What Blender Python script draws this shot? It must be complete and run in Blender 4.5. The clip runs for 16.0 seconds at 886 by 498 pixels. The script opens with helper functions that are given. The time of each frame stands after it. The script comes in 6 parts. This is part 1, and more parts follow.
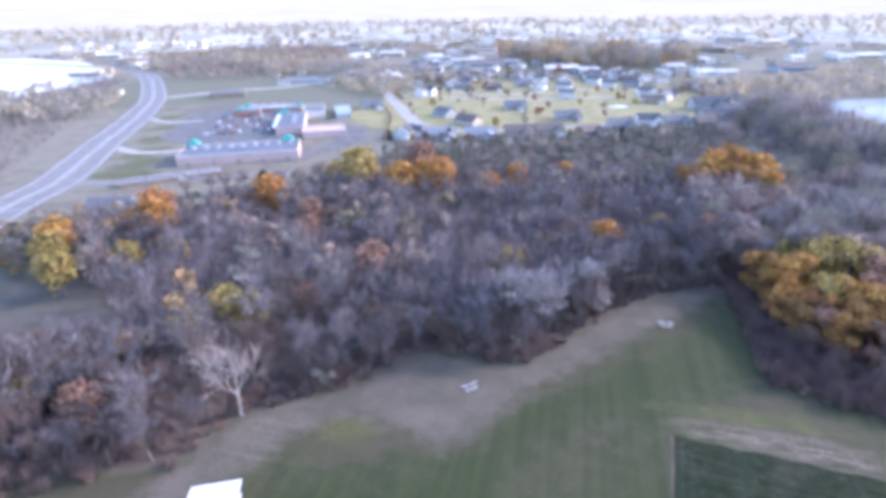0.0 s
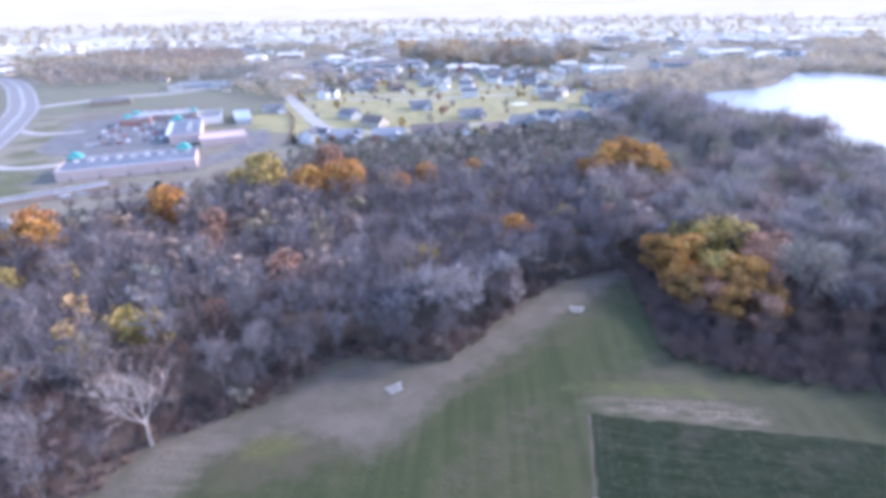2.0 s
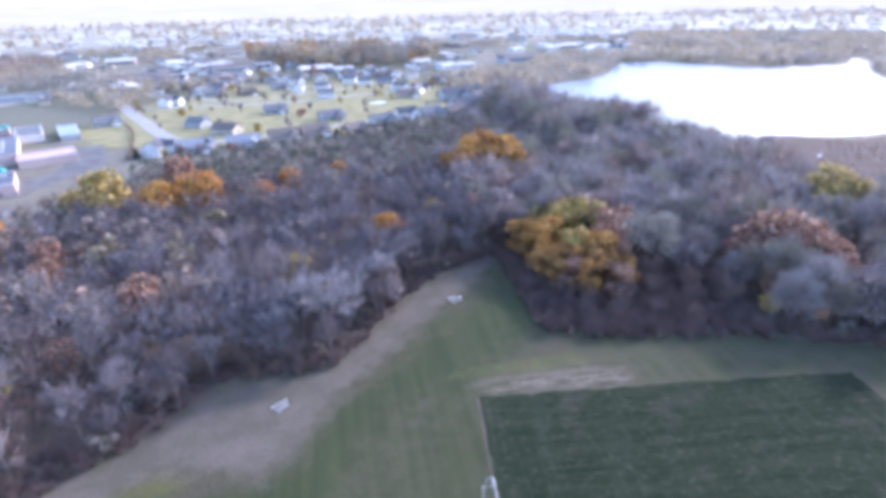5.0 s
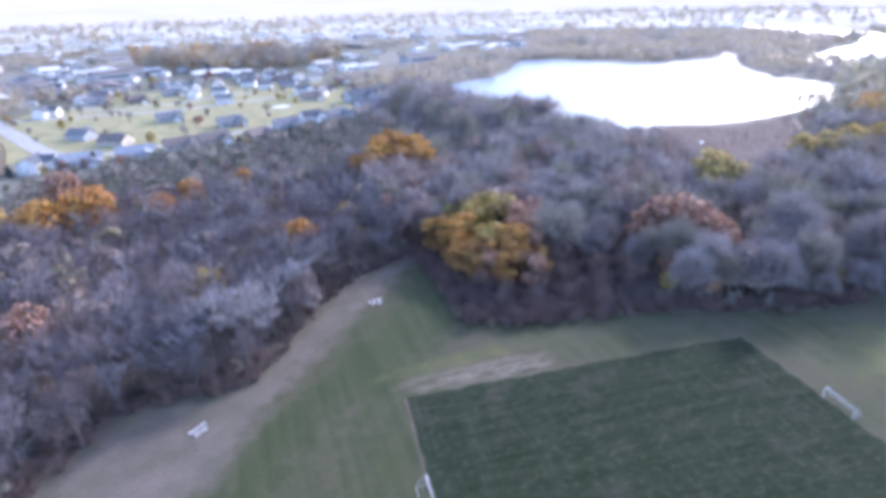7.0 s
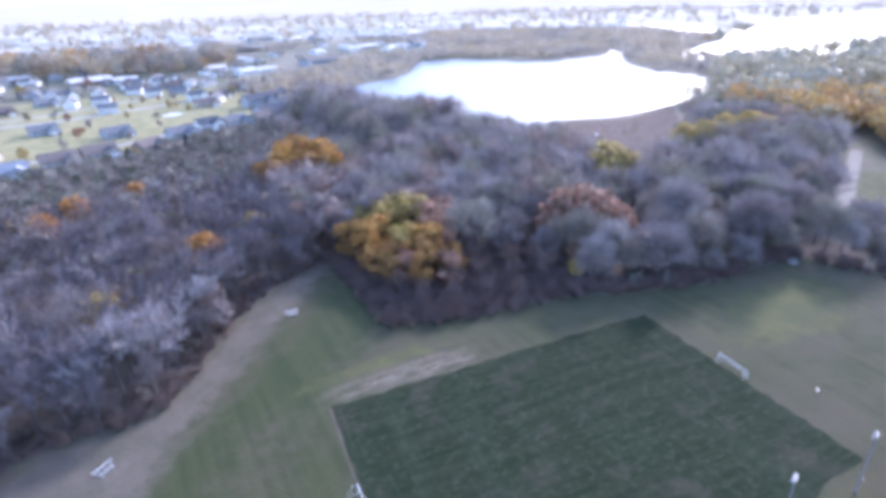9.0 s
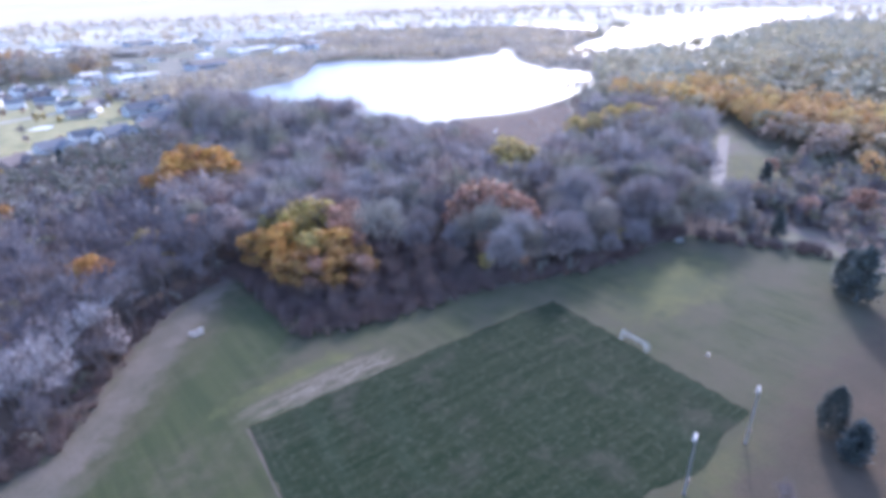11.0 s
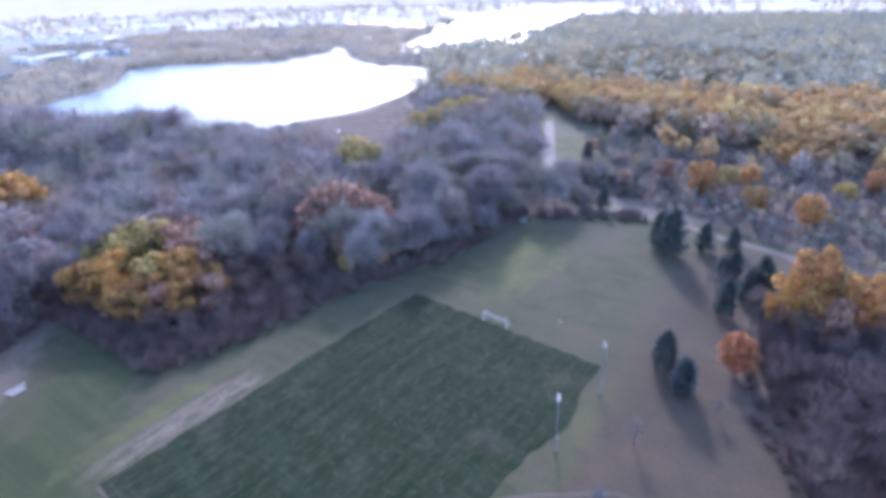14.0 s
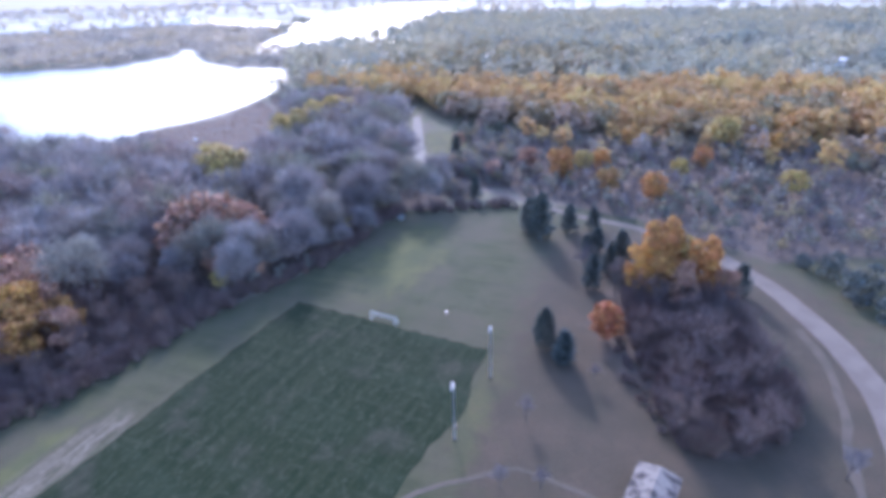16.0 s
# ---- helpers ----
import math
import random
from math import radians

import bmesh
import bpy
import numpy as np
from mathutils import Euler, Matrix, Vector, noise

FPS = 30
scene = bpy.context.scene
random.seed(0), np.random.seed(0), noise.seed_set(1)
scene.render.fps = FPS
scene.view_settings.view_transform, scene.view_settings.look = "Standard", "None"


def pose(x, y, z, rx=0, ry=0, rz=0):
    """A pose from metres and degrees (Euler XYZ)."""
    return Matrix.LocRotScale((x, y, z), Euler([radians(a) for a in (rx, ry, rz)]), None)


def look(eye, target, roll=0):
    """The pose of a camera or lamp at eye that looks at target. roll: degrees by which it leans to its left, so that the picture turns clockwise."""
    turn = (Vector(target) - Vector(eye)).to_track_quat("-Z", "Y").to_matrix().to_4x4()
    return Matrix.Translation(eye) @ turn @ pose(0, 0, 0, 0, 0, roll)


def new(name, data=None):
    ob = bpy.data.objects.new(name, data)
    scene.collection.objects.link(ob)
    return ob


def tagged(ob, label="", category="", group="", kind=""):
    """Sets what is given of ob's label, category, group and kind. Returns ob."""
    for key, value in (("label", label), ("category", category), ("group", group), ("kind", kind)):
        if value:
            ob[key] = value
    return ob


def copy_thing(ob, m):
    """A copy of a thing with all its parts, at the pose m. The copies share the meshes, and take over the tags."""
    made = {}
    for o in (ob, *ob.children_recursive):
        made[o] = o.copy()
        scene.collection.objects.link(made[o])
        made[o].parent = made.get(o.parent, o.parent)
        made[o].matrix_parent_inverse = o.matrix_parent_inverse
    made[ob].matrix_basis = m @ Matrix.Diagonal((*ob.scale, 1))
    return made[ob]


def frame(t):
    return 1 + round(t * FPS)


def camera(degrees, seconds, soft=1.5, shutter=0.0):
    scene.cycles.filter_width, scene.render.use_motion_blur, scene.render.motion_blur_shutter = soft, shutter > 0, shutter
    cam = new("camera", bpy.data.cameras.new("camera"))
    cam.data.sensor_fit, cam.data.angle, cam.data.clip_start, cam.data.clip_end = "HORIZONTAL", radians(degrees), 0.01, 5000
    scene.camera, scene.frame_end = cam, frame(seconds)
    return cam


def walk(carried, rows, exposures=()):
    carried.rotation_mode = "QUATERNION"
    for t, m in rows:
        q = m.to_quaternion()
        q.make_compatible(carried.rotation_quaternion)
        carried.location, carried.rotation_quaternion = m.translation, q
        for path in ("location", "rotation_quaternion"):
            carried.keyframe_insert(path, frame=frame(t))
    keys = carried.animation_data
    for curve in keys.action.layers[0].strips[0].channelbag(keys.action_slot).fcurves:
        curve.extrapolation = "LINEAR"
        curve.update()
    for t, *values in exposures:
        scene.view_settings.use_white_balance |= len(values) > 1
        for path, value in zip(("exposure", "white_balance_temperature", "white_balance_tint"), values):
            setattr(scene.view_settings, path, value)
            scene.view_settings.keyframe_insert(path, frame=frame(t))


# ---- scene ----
# seconds, x, y, z, heading, pitch, roll
PATH = [
    (0, 0.68, 0.11, 82.40, 14.11, -23.87, -0.98),
    (0.5, 0.68, 0.11, 82.40, 11.70, -23.86, -0.90),
    (1, 0.68, 0.11, 82.40, 9.24, -23.87, -0.87),
    (1.5, 0.68, 0.11, 82.40, 6.83, -23.91, -0.89),
    (2, 0.68, 0.11, 82.40, 4.38, -23.96, -0.94),
    (2.5, 0.68, 0.11, 82.40, 1.96, -24.01, -1.00),
    (3, 0.68, 0.11, 82.40, -0.51, -24.07, -1.08),
    (3.5, 0.68, 0.11, 82.40, -2.88, -24.14, -1.16),
    (4, 0.68, 0.11, 82.40, -5.26, -24.20, -1.24),
    (6.5, 0.68, 0.11, 82.40, -17.05, -24.44, -1.53),
    (7, 0.68, 0.11, 82.40, -19.49, -24.48, -1.56),
    (7.5, 0.68, 0.11, 82.40, -21.92, -24.52, -1.59),
    (8, 0.68, 0.11, 82.40, -24.44, -24.55, -1.61),
    (8.5, 0.68, 0.11, 82.40, -26.84, -24.59, -1.63),
    (9, 0.68, 0.11, 82.40, -29.26, -24.63, -1.64),
    (11.5, 0.68, 0.11, 82.40, -42.07, -24.93, -1.80),
    (12, 0.68, 0.11, 82.40, -44.64, -25.02, -1.85),
    (12.5, 0.68, 0.11, 82.40, -47.22, -25.12, -1.90),
    (13, 0.68, 0.11, 82.40, -49.88, -25.23, -1.94),
    (13.5, 0.68, 0.11, 82.40, -52.74, -25.36, -1.98),
    (14, 0.68, 0.11, 82.40, -55.81, -25.49, -2.01),
    (14.5, 0.68, 0.11, 82.40, -59.05, -25.63, -2.02),
    (15, 0.68, 0.11, 82.40, -62.47, -25.78, -1.99),
    (15.5, 0.68, 0.11, 82.40, -65.96, -25.93, -1.92),
    (16, 0.68, 0.11, 82.40, -69.61, -26.08, -1.79),
]
cam = camera(78.11, 16.0, soft=4.8)
walk(cam, [(t, pose(x, y, z, 90 + p, 0, h) @ pose(0, 0, 0, 0, 0, r)) for t, x, y, z, h, p, r in PATH],
     exposures=[(0.0, 2.14, 5480, 27), (8.0, 2.16, 5350, 27), (12.0, 2.18, 5250, 28), (16.0, 2.12, 5080, 28)])

# ---- daylight: low autumn sun ahead of the camera, beyond the pond ----
SUN_AZ, SUN_EL = 62.0, 25.0
world = bpy.data.worlds.new("sky")
scene.world = world
world.use_nodes = True
sky = world.node_tree.nodes.new("ShaderNodeTexSky")
sky.sky_type, sky.sun_disc = "NISHITA", False
sky.sun_elevation, sky.sun_rotation = radians(SUN_EL), radians(SUN_AZ)
sky.air_density, sky.dust_density, sky.ozone_density = 1.0, 1.2, 1.0
background = world.node_tree.nodes["Background"]
world.node_tree.links.new(sky.outputs[0], background.inputs[0])
background.inputs[1].default_value = 0.15
sun = new("sun", bpy.data.lights.new("sun", "SUN"))
sun.data.energy, sun.data.angle, sun.data.color = 1.15, radians(5.0), (1.0, 0.93, 0.82)
toward = Vector((math.cos(radians(SUN_EL)) * math.sin(radians(SUN_AZ)), math.cos(radians(SUN_EL)) * math.cos(radians(SUN_AZ)), math.sin(radians(SUN_EL))))
sun.matrix_world = look((300, 300, 400), Vector((300, 300, 400)) - toward)

# ---- node helpers and materials ----
def nodes_of(name):
    m = bpy.data.materials.new(name)
    m.use_nodes = True
    return m, m.node_tree.nodes, m.node_tree.links


def feed(links, socket, value):
    if isinstance(value, bpy.types.NodeSocket):
        links.new(value, socket)
    else:
        socket.default_value = value


def rgb(c):
    return (*c, 1.0)


def mix(n, l, fac, a, b, mode="MIX"):
    m = n.new("ShaderNodeMix")
    m.data_type, m.blend_type = "RGBA", mode
    feed(l, m.inputs[0], fac)
    feed(l, m.inputs[6], rgb(a) if isinstance(a, tuple) else a)
    feed(l, m.inputs[7], rgb(b) if isinstance(b, tuple) else b)
    return m.outputs[2]


def noise_tex(n, l, scale, detail=3.0, vector=None, rough=0.6):
    if vector is None:
        vector = n.new("ShaderNodeTexCoord").outputs["Object"]
    t = n.new("ShaderNodeTexNoise")
    l.new(vector, t.inputs["Vector"])
    t.inputs["Scale"].default_value, t.inputs["Detail"].default_value, t.inputs["Roughness"].default_value = scale, detail, rough
    return t.outputs["Fac"]


def ramp(n, l, fac, lo, hi, a=0.0, b=1.0):
    m = n.new("ShaderNodeMapRange")
    m.interpolation_type = "SMOOTHSTEP"
    feed(l, m.inputs[0], fac)
    for i, v in enumerate((lo, hi, a, b)):
        m.inputs[i + 1].default_value = v
    return m.outputs[0]


def maths(n, l, op, a, b=0.0):
    m = n.new("ShaderNodeMath")
    m.operation = op
    feed(l, m.inputs[0], a)
    feed(l, m.inputs[1], b)
    return m.outputs[0]


def attr(n, name):
    a = n.new("ShaderNodeAttribute")
    a.attribute_name = name
    return a.outputs["Fac"]


def bumped(n, l, height, strength=0.4, distance=0.1):
    b = n.new("ShaderNodeBump")
    b.inputs["Strength"].default_value, b.inputs["Distance"].default_value = strength, distance
    l.new(height, b.inputs["Height"])
    return b.outputs[0]


def stretch(n, l, scale, turn=0.0):
    m = n.new("ShaderNodeMapping")
    m.inputs["Scale"].default_value = scale
    m.inputs["Rotation"].default_value = (0, 0, radians(turn))
    l.new(n.new("ShaderNodeTexCoord").outputs["Object"], m.inputs["Vector"])
    return m.outputs[0]


def plain(name, c1, c2, scale=1.5, rough=0.8, metal=0.0, spec=0.4, bump=0.25, each=0.0):
    """A worn surface: two tones at a coarse and a fine scale; each: how much every object differs."""
    m, n, l = nodes_of(name)
    b = n["Principled BSDF"]
    f = mix(n, l, ramp(n, l, noise_tex(n, l, scale * 0.25, 2.0), 0.35, 0.65), c1, c2)
    fine = noise_tex(n, l, scale * 3.0, 4.0)
    dark = tuple(0.65 * v for v in c1)
    f = mix(n, l, ramp(n, l, fine, 0.5, 0.8, 0.0, 0.5), f, dark)
    if each:
        h = n.new("ShaderNodeHueSaturation")
        r = n.new("ShaderNodeObjectInfo").outputs["Random"]
        l.new(ramp(n, l, r, 0.0, 1.0, 1.0 - each, 1.0 + each), h.inputs["Value"])
        l.new(f, h.inputs["Color"])
        f = h.outputs[0]
    l.new(f, b.inputs["Base Color"])
    l.new(ramp(n, l, fine, 0.3, 0.7, max(rough - 0.1, 0.05), min(rough + 0.1, 1.0)), b.inputs["Roughness"])
    b.inputs["Metallic"].default_value, b.inputs["Specular IOR Level"].default_value = metal, spec
    if bump:
        l.new(bumped(n, l, fine, bump, 0.05), b.inputs["Normal"])
    return m


def foliage(name, stops, through_light=0.22, by="object", rough=0.55, spread=0.4):
    """Leaves or twigs. stops: colours from which each tree (by: object, or the tint stored in joined woods) takes its own."""
    m, n, l = nodes_of(name)
    b, out = n["Principled BSDF"], n["Material Output"]
    r = n.new("ShaderNodeObjectInfo").outputs["Random"] if by == "object" else attr(n, "tint")
    cr = n.new("ShaderNodeValToRGB")
    l.new(r, cr.inputs[0])
    e = cr.color_ramp.elements
    while len(e) < len(stops):
        e.new(0.5)
    for i, c in enumerate(stops):
        e[i].position, e[i].color = i / max(len(stops) - 1, 1), rgb(c)
    h = n.new("ShaderNodeHueSaturation")
    isl = n.new("ShaderNodeNewGeometry").outputs["Random Per Island"]
    l.new(ramp(n, l, isl, 0.0, 1.0, 1.0 - spread, 1.0 + spread), h.inputs["Value"])
    l.new(ramp(n, l, noise_tex(n, l, 0.5, 2.0), 0.3, 0.7, 0.485, 0.515), h.inputs["Hue"])
    l.new(cr.outputs[0], h.inputs["Color"])
    l.new(h.outputs[0], b.inputs["Base Color"])
    b.inputs["Roughness"].default_value, b.inputs["Specular IOR Level"].default_value = rough, 0.3
    if through_light:
        t = n.new("ShaderNodeBsdfTranslucent")
        l.new(h.outputs[0], t.inputs[0])
        s = n.new("ShaderNodeMixShader")
        s.inputs[0].default_value = through_light
        l.new(b.outputs[0], s.inputs[1])
        l.new(t.outputs[0], s.inputs[2])
        l.new(s.outputs[0], out.inputs[0])
    return m


def ground_material():
    m, n, l = nodes_of("ground")
    b = n["Principled BSDF"]
    big, mid, fine = noise_tex(n, l, 0.012, 3.0), noise_tex(n, l, 0.09, 4.0), noise_tex(n, l, 1.1, 5.0)
    rows = noise_tex(n, l, 1.0, 3.0, stretch(n, l, (0.35, 0.02, 0.1), -6))
    # far land: fields and scrub
    v = n.new("ShaderNodeTexVoronoi")
    l.new(stretch(n, l, (0.0045, 0.0026, 0.01), 24), v.inputs["Vector"])
    v.inputs["Scale"].default_value = 1.0
    sep = n.new("ShaderNodeSeparateColor")
    l.new(v.outputs["Color"], sep.inputs[0])
    land = mix(n, l, ramp(n, l, sep.outputs[0], 0.3, 0.7), (0.185, 0.16, 0.11), (0.115, 0.115, 0.062))
    land = mix(n, l, ramp(n, l, mid, 0.45, 0.65), land, (0.135, 0.11, 0.08))
    # Past 1300 m the fields turn paler: haze painted into their colour.
    land = mix(n, l, attr(n, "far_haze"), land, mix(n, l, ramp(n, l, sep.outputs[1], 0.3, 0.7), (0.43, 0.39, 0.30), (0.28, 0.26, 0.20)))
    # mown and rough grass
    grass = mix(n, l, ramp(n, l, rows, 0.35, 0.65), (0.045, 0.050, 0.022), (0.063, 0.064, 0.028))
    grass = mix(n, l, ramp(n, l, mid, 0.4, 0.68), grass, (0.072, 0.068, 0.036))
    grass = mix(n, l, ramp(n, l, noise_tex(n, l, 0.03, 4.0), 0.42, 0.62, 0.0, 0.6), grass, (0.086, 0.070, 0.045))
    lush = mix(n, l, ramp(n, l, mid, 0.35, 0.7), (0.102, 0.098, 0.036), (0.074, 0.077, 0.033))
    tan = mix(n, l, ramp(n, l, mid, 0.3, 0.65), (0.145, 0.118, 0.09), (0.105, 0.092, 0.066))
    litter = mix(n, l, ramp(n, l, mid, 0.3, 0.7), (0.095, 0.072, 0.057), (0.15, 0.11, 0.082))
    dry = mix(n, l, ramp(n, l, mid, 0.3, 0.65), (0.085, 0.062, 0.041), (0.064, 0.051, 0.033))
    # Suburb lawns: haze and glare are put in as paler, yellower grass.
    yard = mix(n, l, ramp(n, l, mid, 0.3, 0.7), (0.31, 0.26, 0.115), (0.19, 0.175, 0.07))
    sand = mix(n, l, ramp(n, l, fine, 0.3, 0.7), (0.21, 0.17, 0.122), (0.135, 0.112, 0.08))
    wob = maths(n, l, "MULTIPLY", maths(n, l, "SUBTRACT", noise_tex(n, l, 0.22, 5.0), 0.5), 1.1)
    c = land
    green = mix(n, l, ramp(n, l, rows, 0.35, 0.65), (0.038, 0.049, 0.019), (0.051, 0.059, 0.023))
    for name, col in (("lawn", grass), ("green", green), ("lush", lush), ("yard", yard), ("dry", dry), ("tan", tan), ("litter", litter)):
        a = attr(n, name)
        keep = maths(n, l, "MULTIPLY", wob, ramp(n, l, a, 0.0, 0.02))
        c = mix(n, l, ramp(n, l, maths(n, l, "ADD", a, keep), 0.2, 0.8), c, col)
    long_noise = noise_tex(n, l, 1.0, 5.0, stretch(n, l, (0.12, 0.6, 0.1), 6))
    s = maths(n, l, "MULTIPLY", attr(n, "sand"), ramp(n, l, long_noise, 0.38, 0.58))
    c = mix(n, l, s, c, sand)
    c = mix(n, l, ramp(n, l, fine, 0.45, 0.8, 0.0, 0.45), c, (0.05, 0.05, 0.03))
    l.new(c, b.inputs["Base Color"])
    b.inputs["Roughness"].default_value, b.inputs["Specular IOR Level"].default_value = 0.95, 0.12
    b.inputs["Sheen Weight"].default_value, b.inputs["Sheen Roughness"].default_value = 0.06, 0.4
    l.new(bumped(n, l, fine, 0.6, 0.25), b.inputs["Normal"])
    return m


def pitch_material():
    """Dense dark turf with mowing stripes, worn patches and thin bare lines."""
    m, n, l = nodes_of("pitch_turf")
    b = n["Principled BSDF"]
    lanes = noise_tex(n, l, 1.0, 6.0, stretch(n, l, (0.035, 0.42, 0.1), 2), 0.8)
    cross = noise_tex(n, l, 1.0, 3.0, stretch(n, l, (0.12, 0.02, 0.1)))
    worn = noise_tex(n, l, 0.07, 5.0)
    fine = noise_tex(n, l, 1.3, 5.0)
    c = mix(n, l, ramp(n, l, lanes, 0.35, 0.66), (0.010, 0.0185, 0.0078), (0.026, 0.033, 0.016))
    c = mix(n, l, ramp(n, l, cross, 0.5, 0.75, 0.0, 0.5), c, (0.031, 0.042, 0.023))
    c = mix(n, l, ramp(n, l, worn, 0.52, 0.72, 0.0, 0.7), c, (0.046, 0.044, 0.029))
    streak = noise_tex(n, l, 1.0, 6.0, stretch(n, l, (0.45, 0.75, 0.1), 35), 0.85)
    c = mix(n, l, ramp(n, l, streak, 0.5, 0.66, 0.0, 0.55), c, (0.076, 0.08, 0.05))
    tracks = noise_tex(n, l, 1.0, 4.0, stretch(n, l, (0.9, 0.03, 0.1), -3), 0.7)
    c = mix(n, l, ramp(n, l, tracks, 0.56, 0.7, 0.0, 0.35), c, (0.07, 0.075, 0.045))
    c = mix(n, l, ramp(n, l, fine, 0.5, 0.8, 0.0, 0.5), c, (0.018, 0.028, 0.013))
    l.new(c, b.inputs["Base Color"])
    b.inputs["Roughness"].default_value, b.inputs["Specular IOR Level"].default_value = 0.95, 0.1
    l.new(bumped(n, l, fine, 0.6, 0.15), b.inputs["Normal"])
    return m


def water_material():
    m, n, l = nodes_of("pond_water")
    b = n["Principled BSDF"]
    b.inputs["Base Color"].default_value = (0.10, 0.13, 0.15, 1)
    b.inputs["Roughness"].default_value = 0.36
    b.inputs["IOR"].default_value = 1.33
    b.inputs["Specular IOR Level"].default_value = 0.6
    w = noise_tex(n, l, 0.35, 4.0)
    l.new(bumped(n, l, w, 0.35, 0.5), b.inputs["Normal"])
    return m


GROUND, TURF, WATER = ground_material(), pitch_material(), water_material()
ASPHALT = plain("old_asphalt", (0.18, 0.165, 0.15), (0.225, 0.207, 0.19), 0.6, 0.85, spec=0.3)
CONCRETE = plain("pale_concrete", (0.38, 0.35, 0.315), (0.31, 0.287, 0.26), 0.5, 0.85, spec=0.2)
BRIGHT_FLAT = plain("bright_flat", (0.74, 0.73, 0.71), (0.60, 0.59, 0.57), 0.02, 0.6)
PARK_ASPHALT = plain("park_asphalt", (0.15, 0.122, 0.098), (0.18, 0.148, 0.12), 0.5, 0.95, spec=0.05)
DIRT = plain("bare_dirt", (0.115, 0.092, 0.068), (0.092, 0.076, 0.055), 0.8, 0.95, spec=0.1)
LOT = plain("lot_asphalt", (0.115, 0.106, 0.098), (0.165, 0.153, 0.14), 0.5, 0.8, spec=0.25)
GRAVEL = plain("gravel", (0.21, 0.18, 0.145), (0.16, 0.138, 0.112), 0.9, 0.9)
REED_BANK = plain("reedy_bank", (0.17, 0.13, 0.095), (0.13, 0.11, 0.075), 0.1, 0.95, spec=0.1)
LANE_WHITE = plain("lane_paint", (0.7, 0.7, 0.68), (0.55, 0.55, 0.53), 2, 0.6)
WHITE = plain("white_paint", (0.78, 0.78, 0.76), (0.66, 0.66, 0.64), 2, 0.45)
GALV = plain("galvanised_steel", (0.42, 0.43, 0.45), (0.34, 0.35, 0.37), 2, 0.4, 0.7)
NET = plain("net_cord", (0.2, 0.2, 0.2), (0.16, 0.16, 0.16), 3, 0.8)
LENS = plain("lamp_glass", (0.30, 0.30, 0.30), (0.24, 0.24, 0.24), 4, 0.7, 0.0, 0.3)
BARK = plain("grey_bark", (0.15, 0.125, 0.112), (0.10, 0.082, 0.072), 1.2, 0.9, each=0.25)
PALE_BARK = plain("pale_bark", (0.40, 0.35, 0.32), (0.30, 0.265, 0.245), 1.2, 0.85)
TWIG_STOPS = [(0.125, 0.105, 0.11), (0.235, 0.205, 0.21), (0.17, 0.14, 0.145), (0.31, 0.27, 0.265), (0.21, 0.15, 0.125), (0.15, 0.135, 0.14), (0.26, 0.215, 0.205)]
DARK_STOPS = [(0.135, 0.09, 0.082), (0.175, 0.122, 0.105), (0.148, 0.11, 0.10), (0.205, 0.132, 0.10)]
REED_STOPS = [(0.25, 0.135, 0.088), (0.31, 0.18, 0.12), (0.27, 0.17, 0.10)]
TWIG = foliage("bare_twigs", [tuple(0.80 * v for v in c) for c in TWIG_STOPS], 0.0, "object", 0.7)
TWIG_TINT = foliage("bare_twigs_joined", [tuple(0.83 * v for v in c) for c in TWIG_STOPS], 0.0, "tint", 0.7)
# Paler than the western twigs: part of a bright veil is in these colours.
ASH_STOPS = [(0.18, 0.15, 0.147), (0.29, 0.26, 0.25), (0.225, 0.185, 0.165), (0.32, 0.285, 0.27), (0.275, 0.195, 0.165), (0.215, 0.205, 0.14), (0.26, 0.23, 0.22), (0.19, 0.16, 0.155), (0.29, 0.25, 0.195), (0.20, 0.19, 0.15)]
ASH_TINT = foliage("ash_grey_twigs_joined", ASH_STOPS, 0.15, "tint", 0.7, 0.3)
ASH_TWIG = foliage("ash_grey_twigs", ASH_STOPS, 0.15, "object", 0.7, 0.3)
DARK_TWIG = foliage("dark_twigs_joined", DARK_STOPS, 0.0, "tint", 0.8)
REED = foliage("reeds_joined", REED_STOPS, 0.1, "tint", 0.8)
DARK_OWN = foliage("dark_twigs", DARK_STOPS, 0.0, "object", 0.8)
PALE_TWIG = foliage("pale_twigs", [(0.34, 0.275, 0.24), (0.39, 0.32, 0.28)], 0.0, "object", 0.7)
LEAF = {
    "gold": foliage("golden_leaves", [(0.42, 0.21, 0.052), (0.45, 0.245, 0.06), (0.37, 0.205, 0.06)]),
    "orange": foliage("orange_leaves", [(0.40, 0.18, 0.055), (0.44, 0.22, 0.06), (0.35, 0.16, 0.06)]),
    "red": foliage("rust_red_leaves", [(0.29, 0.10, 0.042), (0.35, 0.13, 0.045)]),
    "rust": foliage("faded_rust_leaves", [(0.295, 0.168, 0.112), (0.325, 0.19, 0.125)]),
    "olive": foliage("olive_leaves", [(0.33, 0.238, 0.072), (0.37, 0.268, 0.08), (0.275, 0.205, 0.072)]),
    "bronze": foliage("bronze_leaves", [(0.345, 0.165, 0.052), (0.37, 0.19, 0.056), (0.29, 0.17, 0.06)]),
    "straw": foliage("straw_yellow_leaves", [(0.42, 0.31, 0.11), (0.46, 0.33, 0.11), (0.38, 0.29, 0.12)]),
    "brown": foliage("withered_leaves", [(0.255, 0.196, 0.172), (0.31, 0.245, 0.218), (0.268, 0.218, 0.20)]),
}
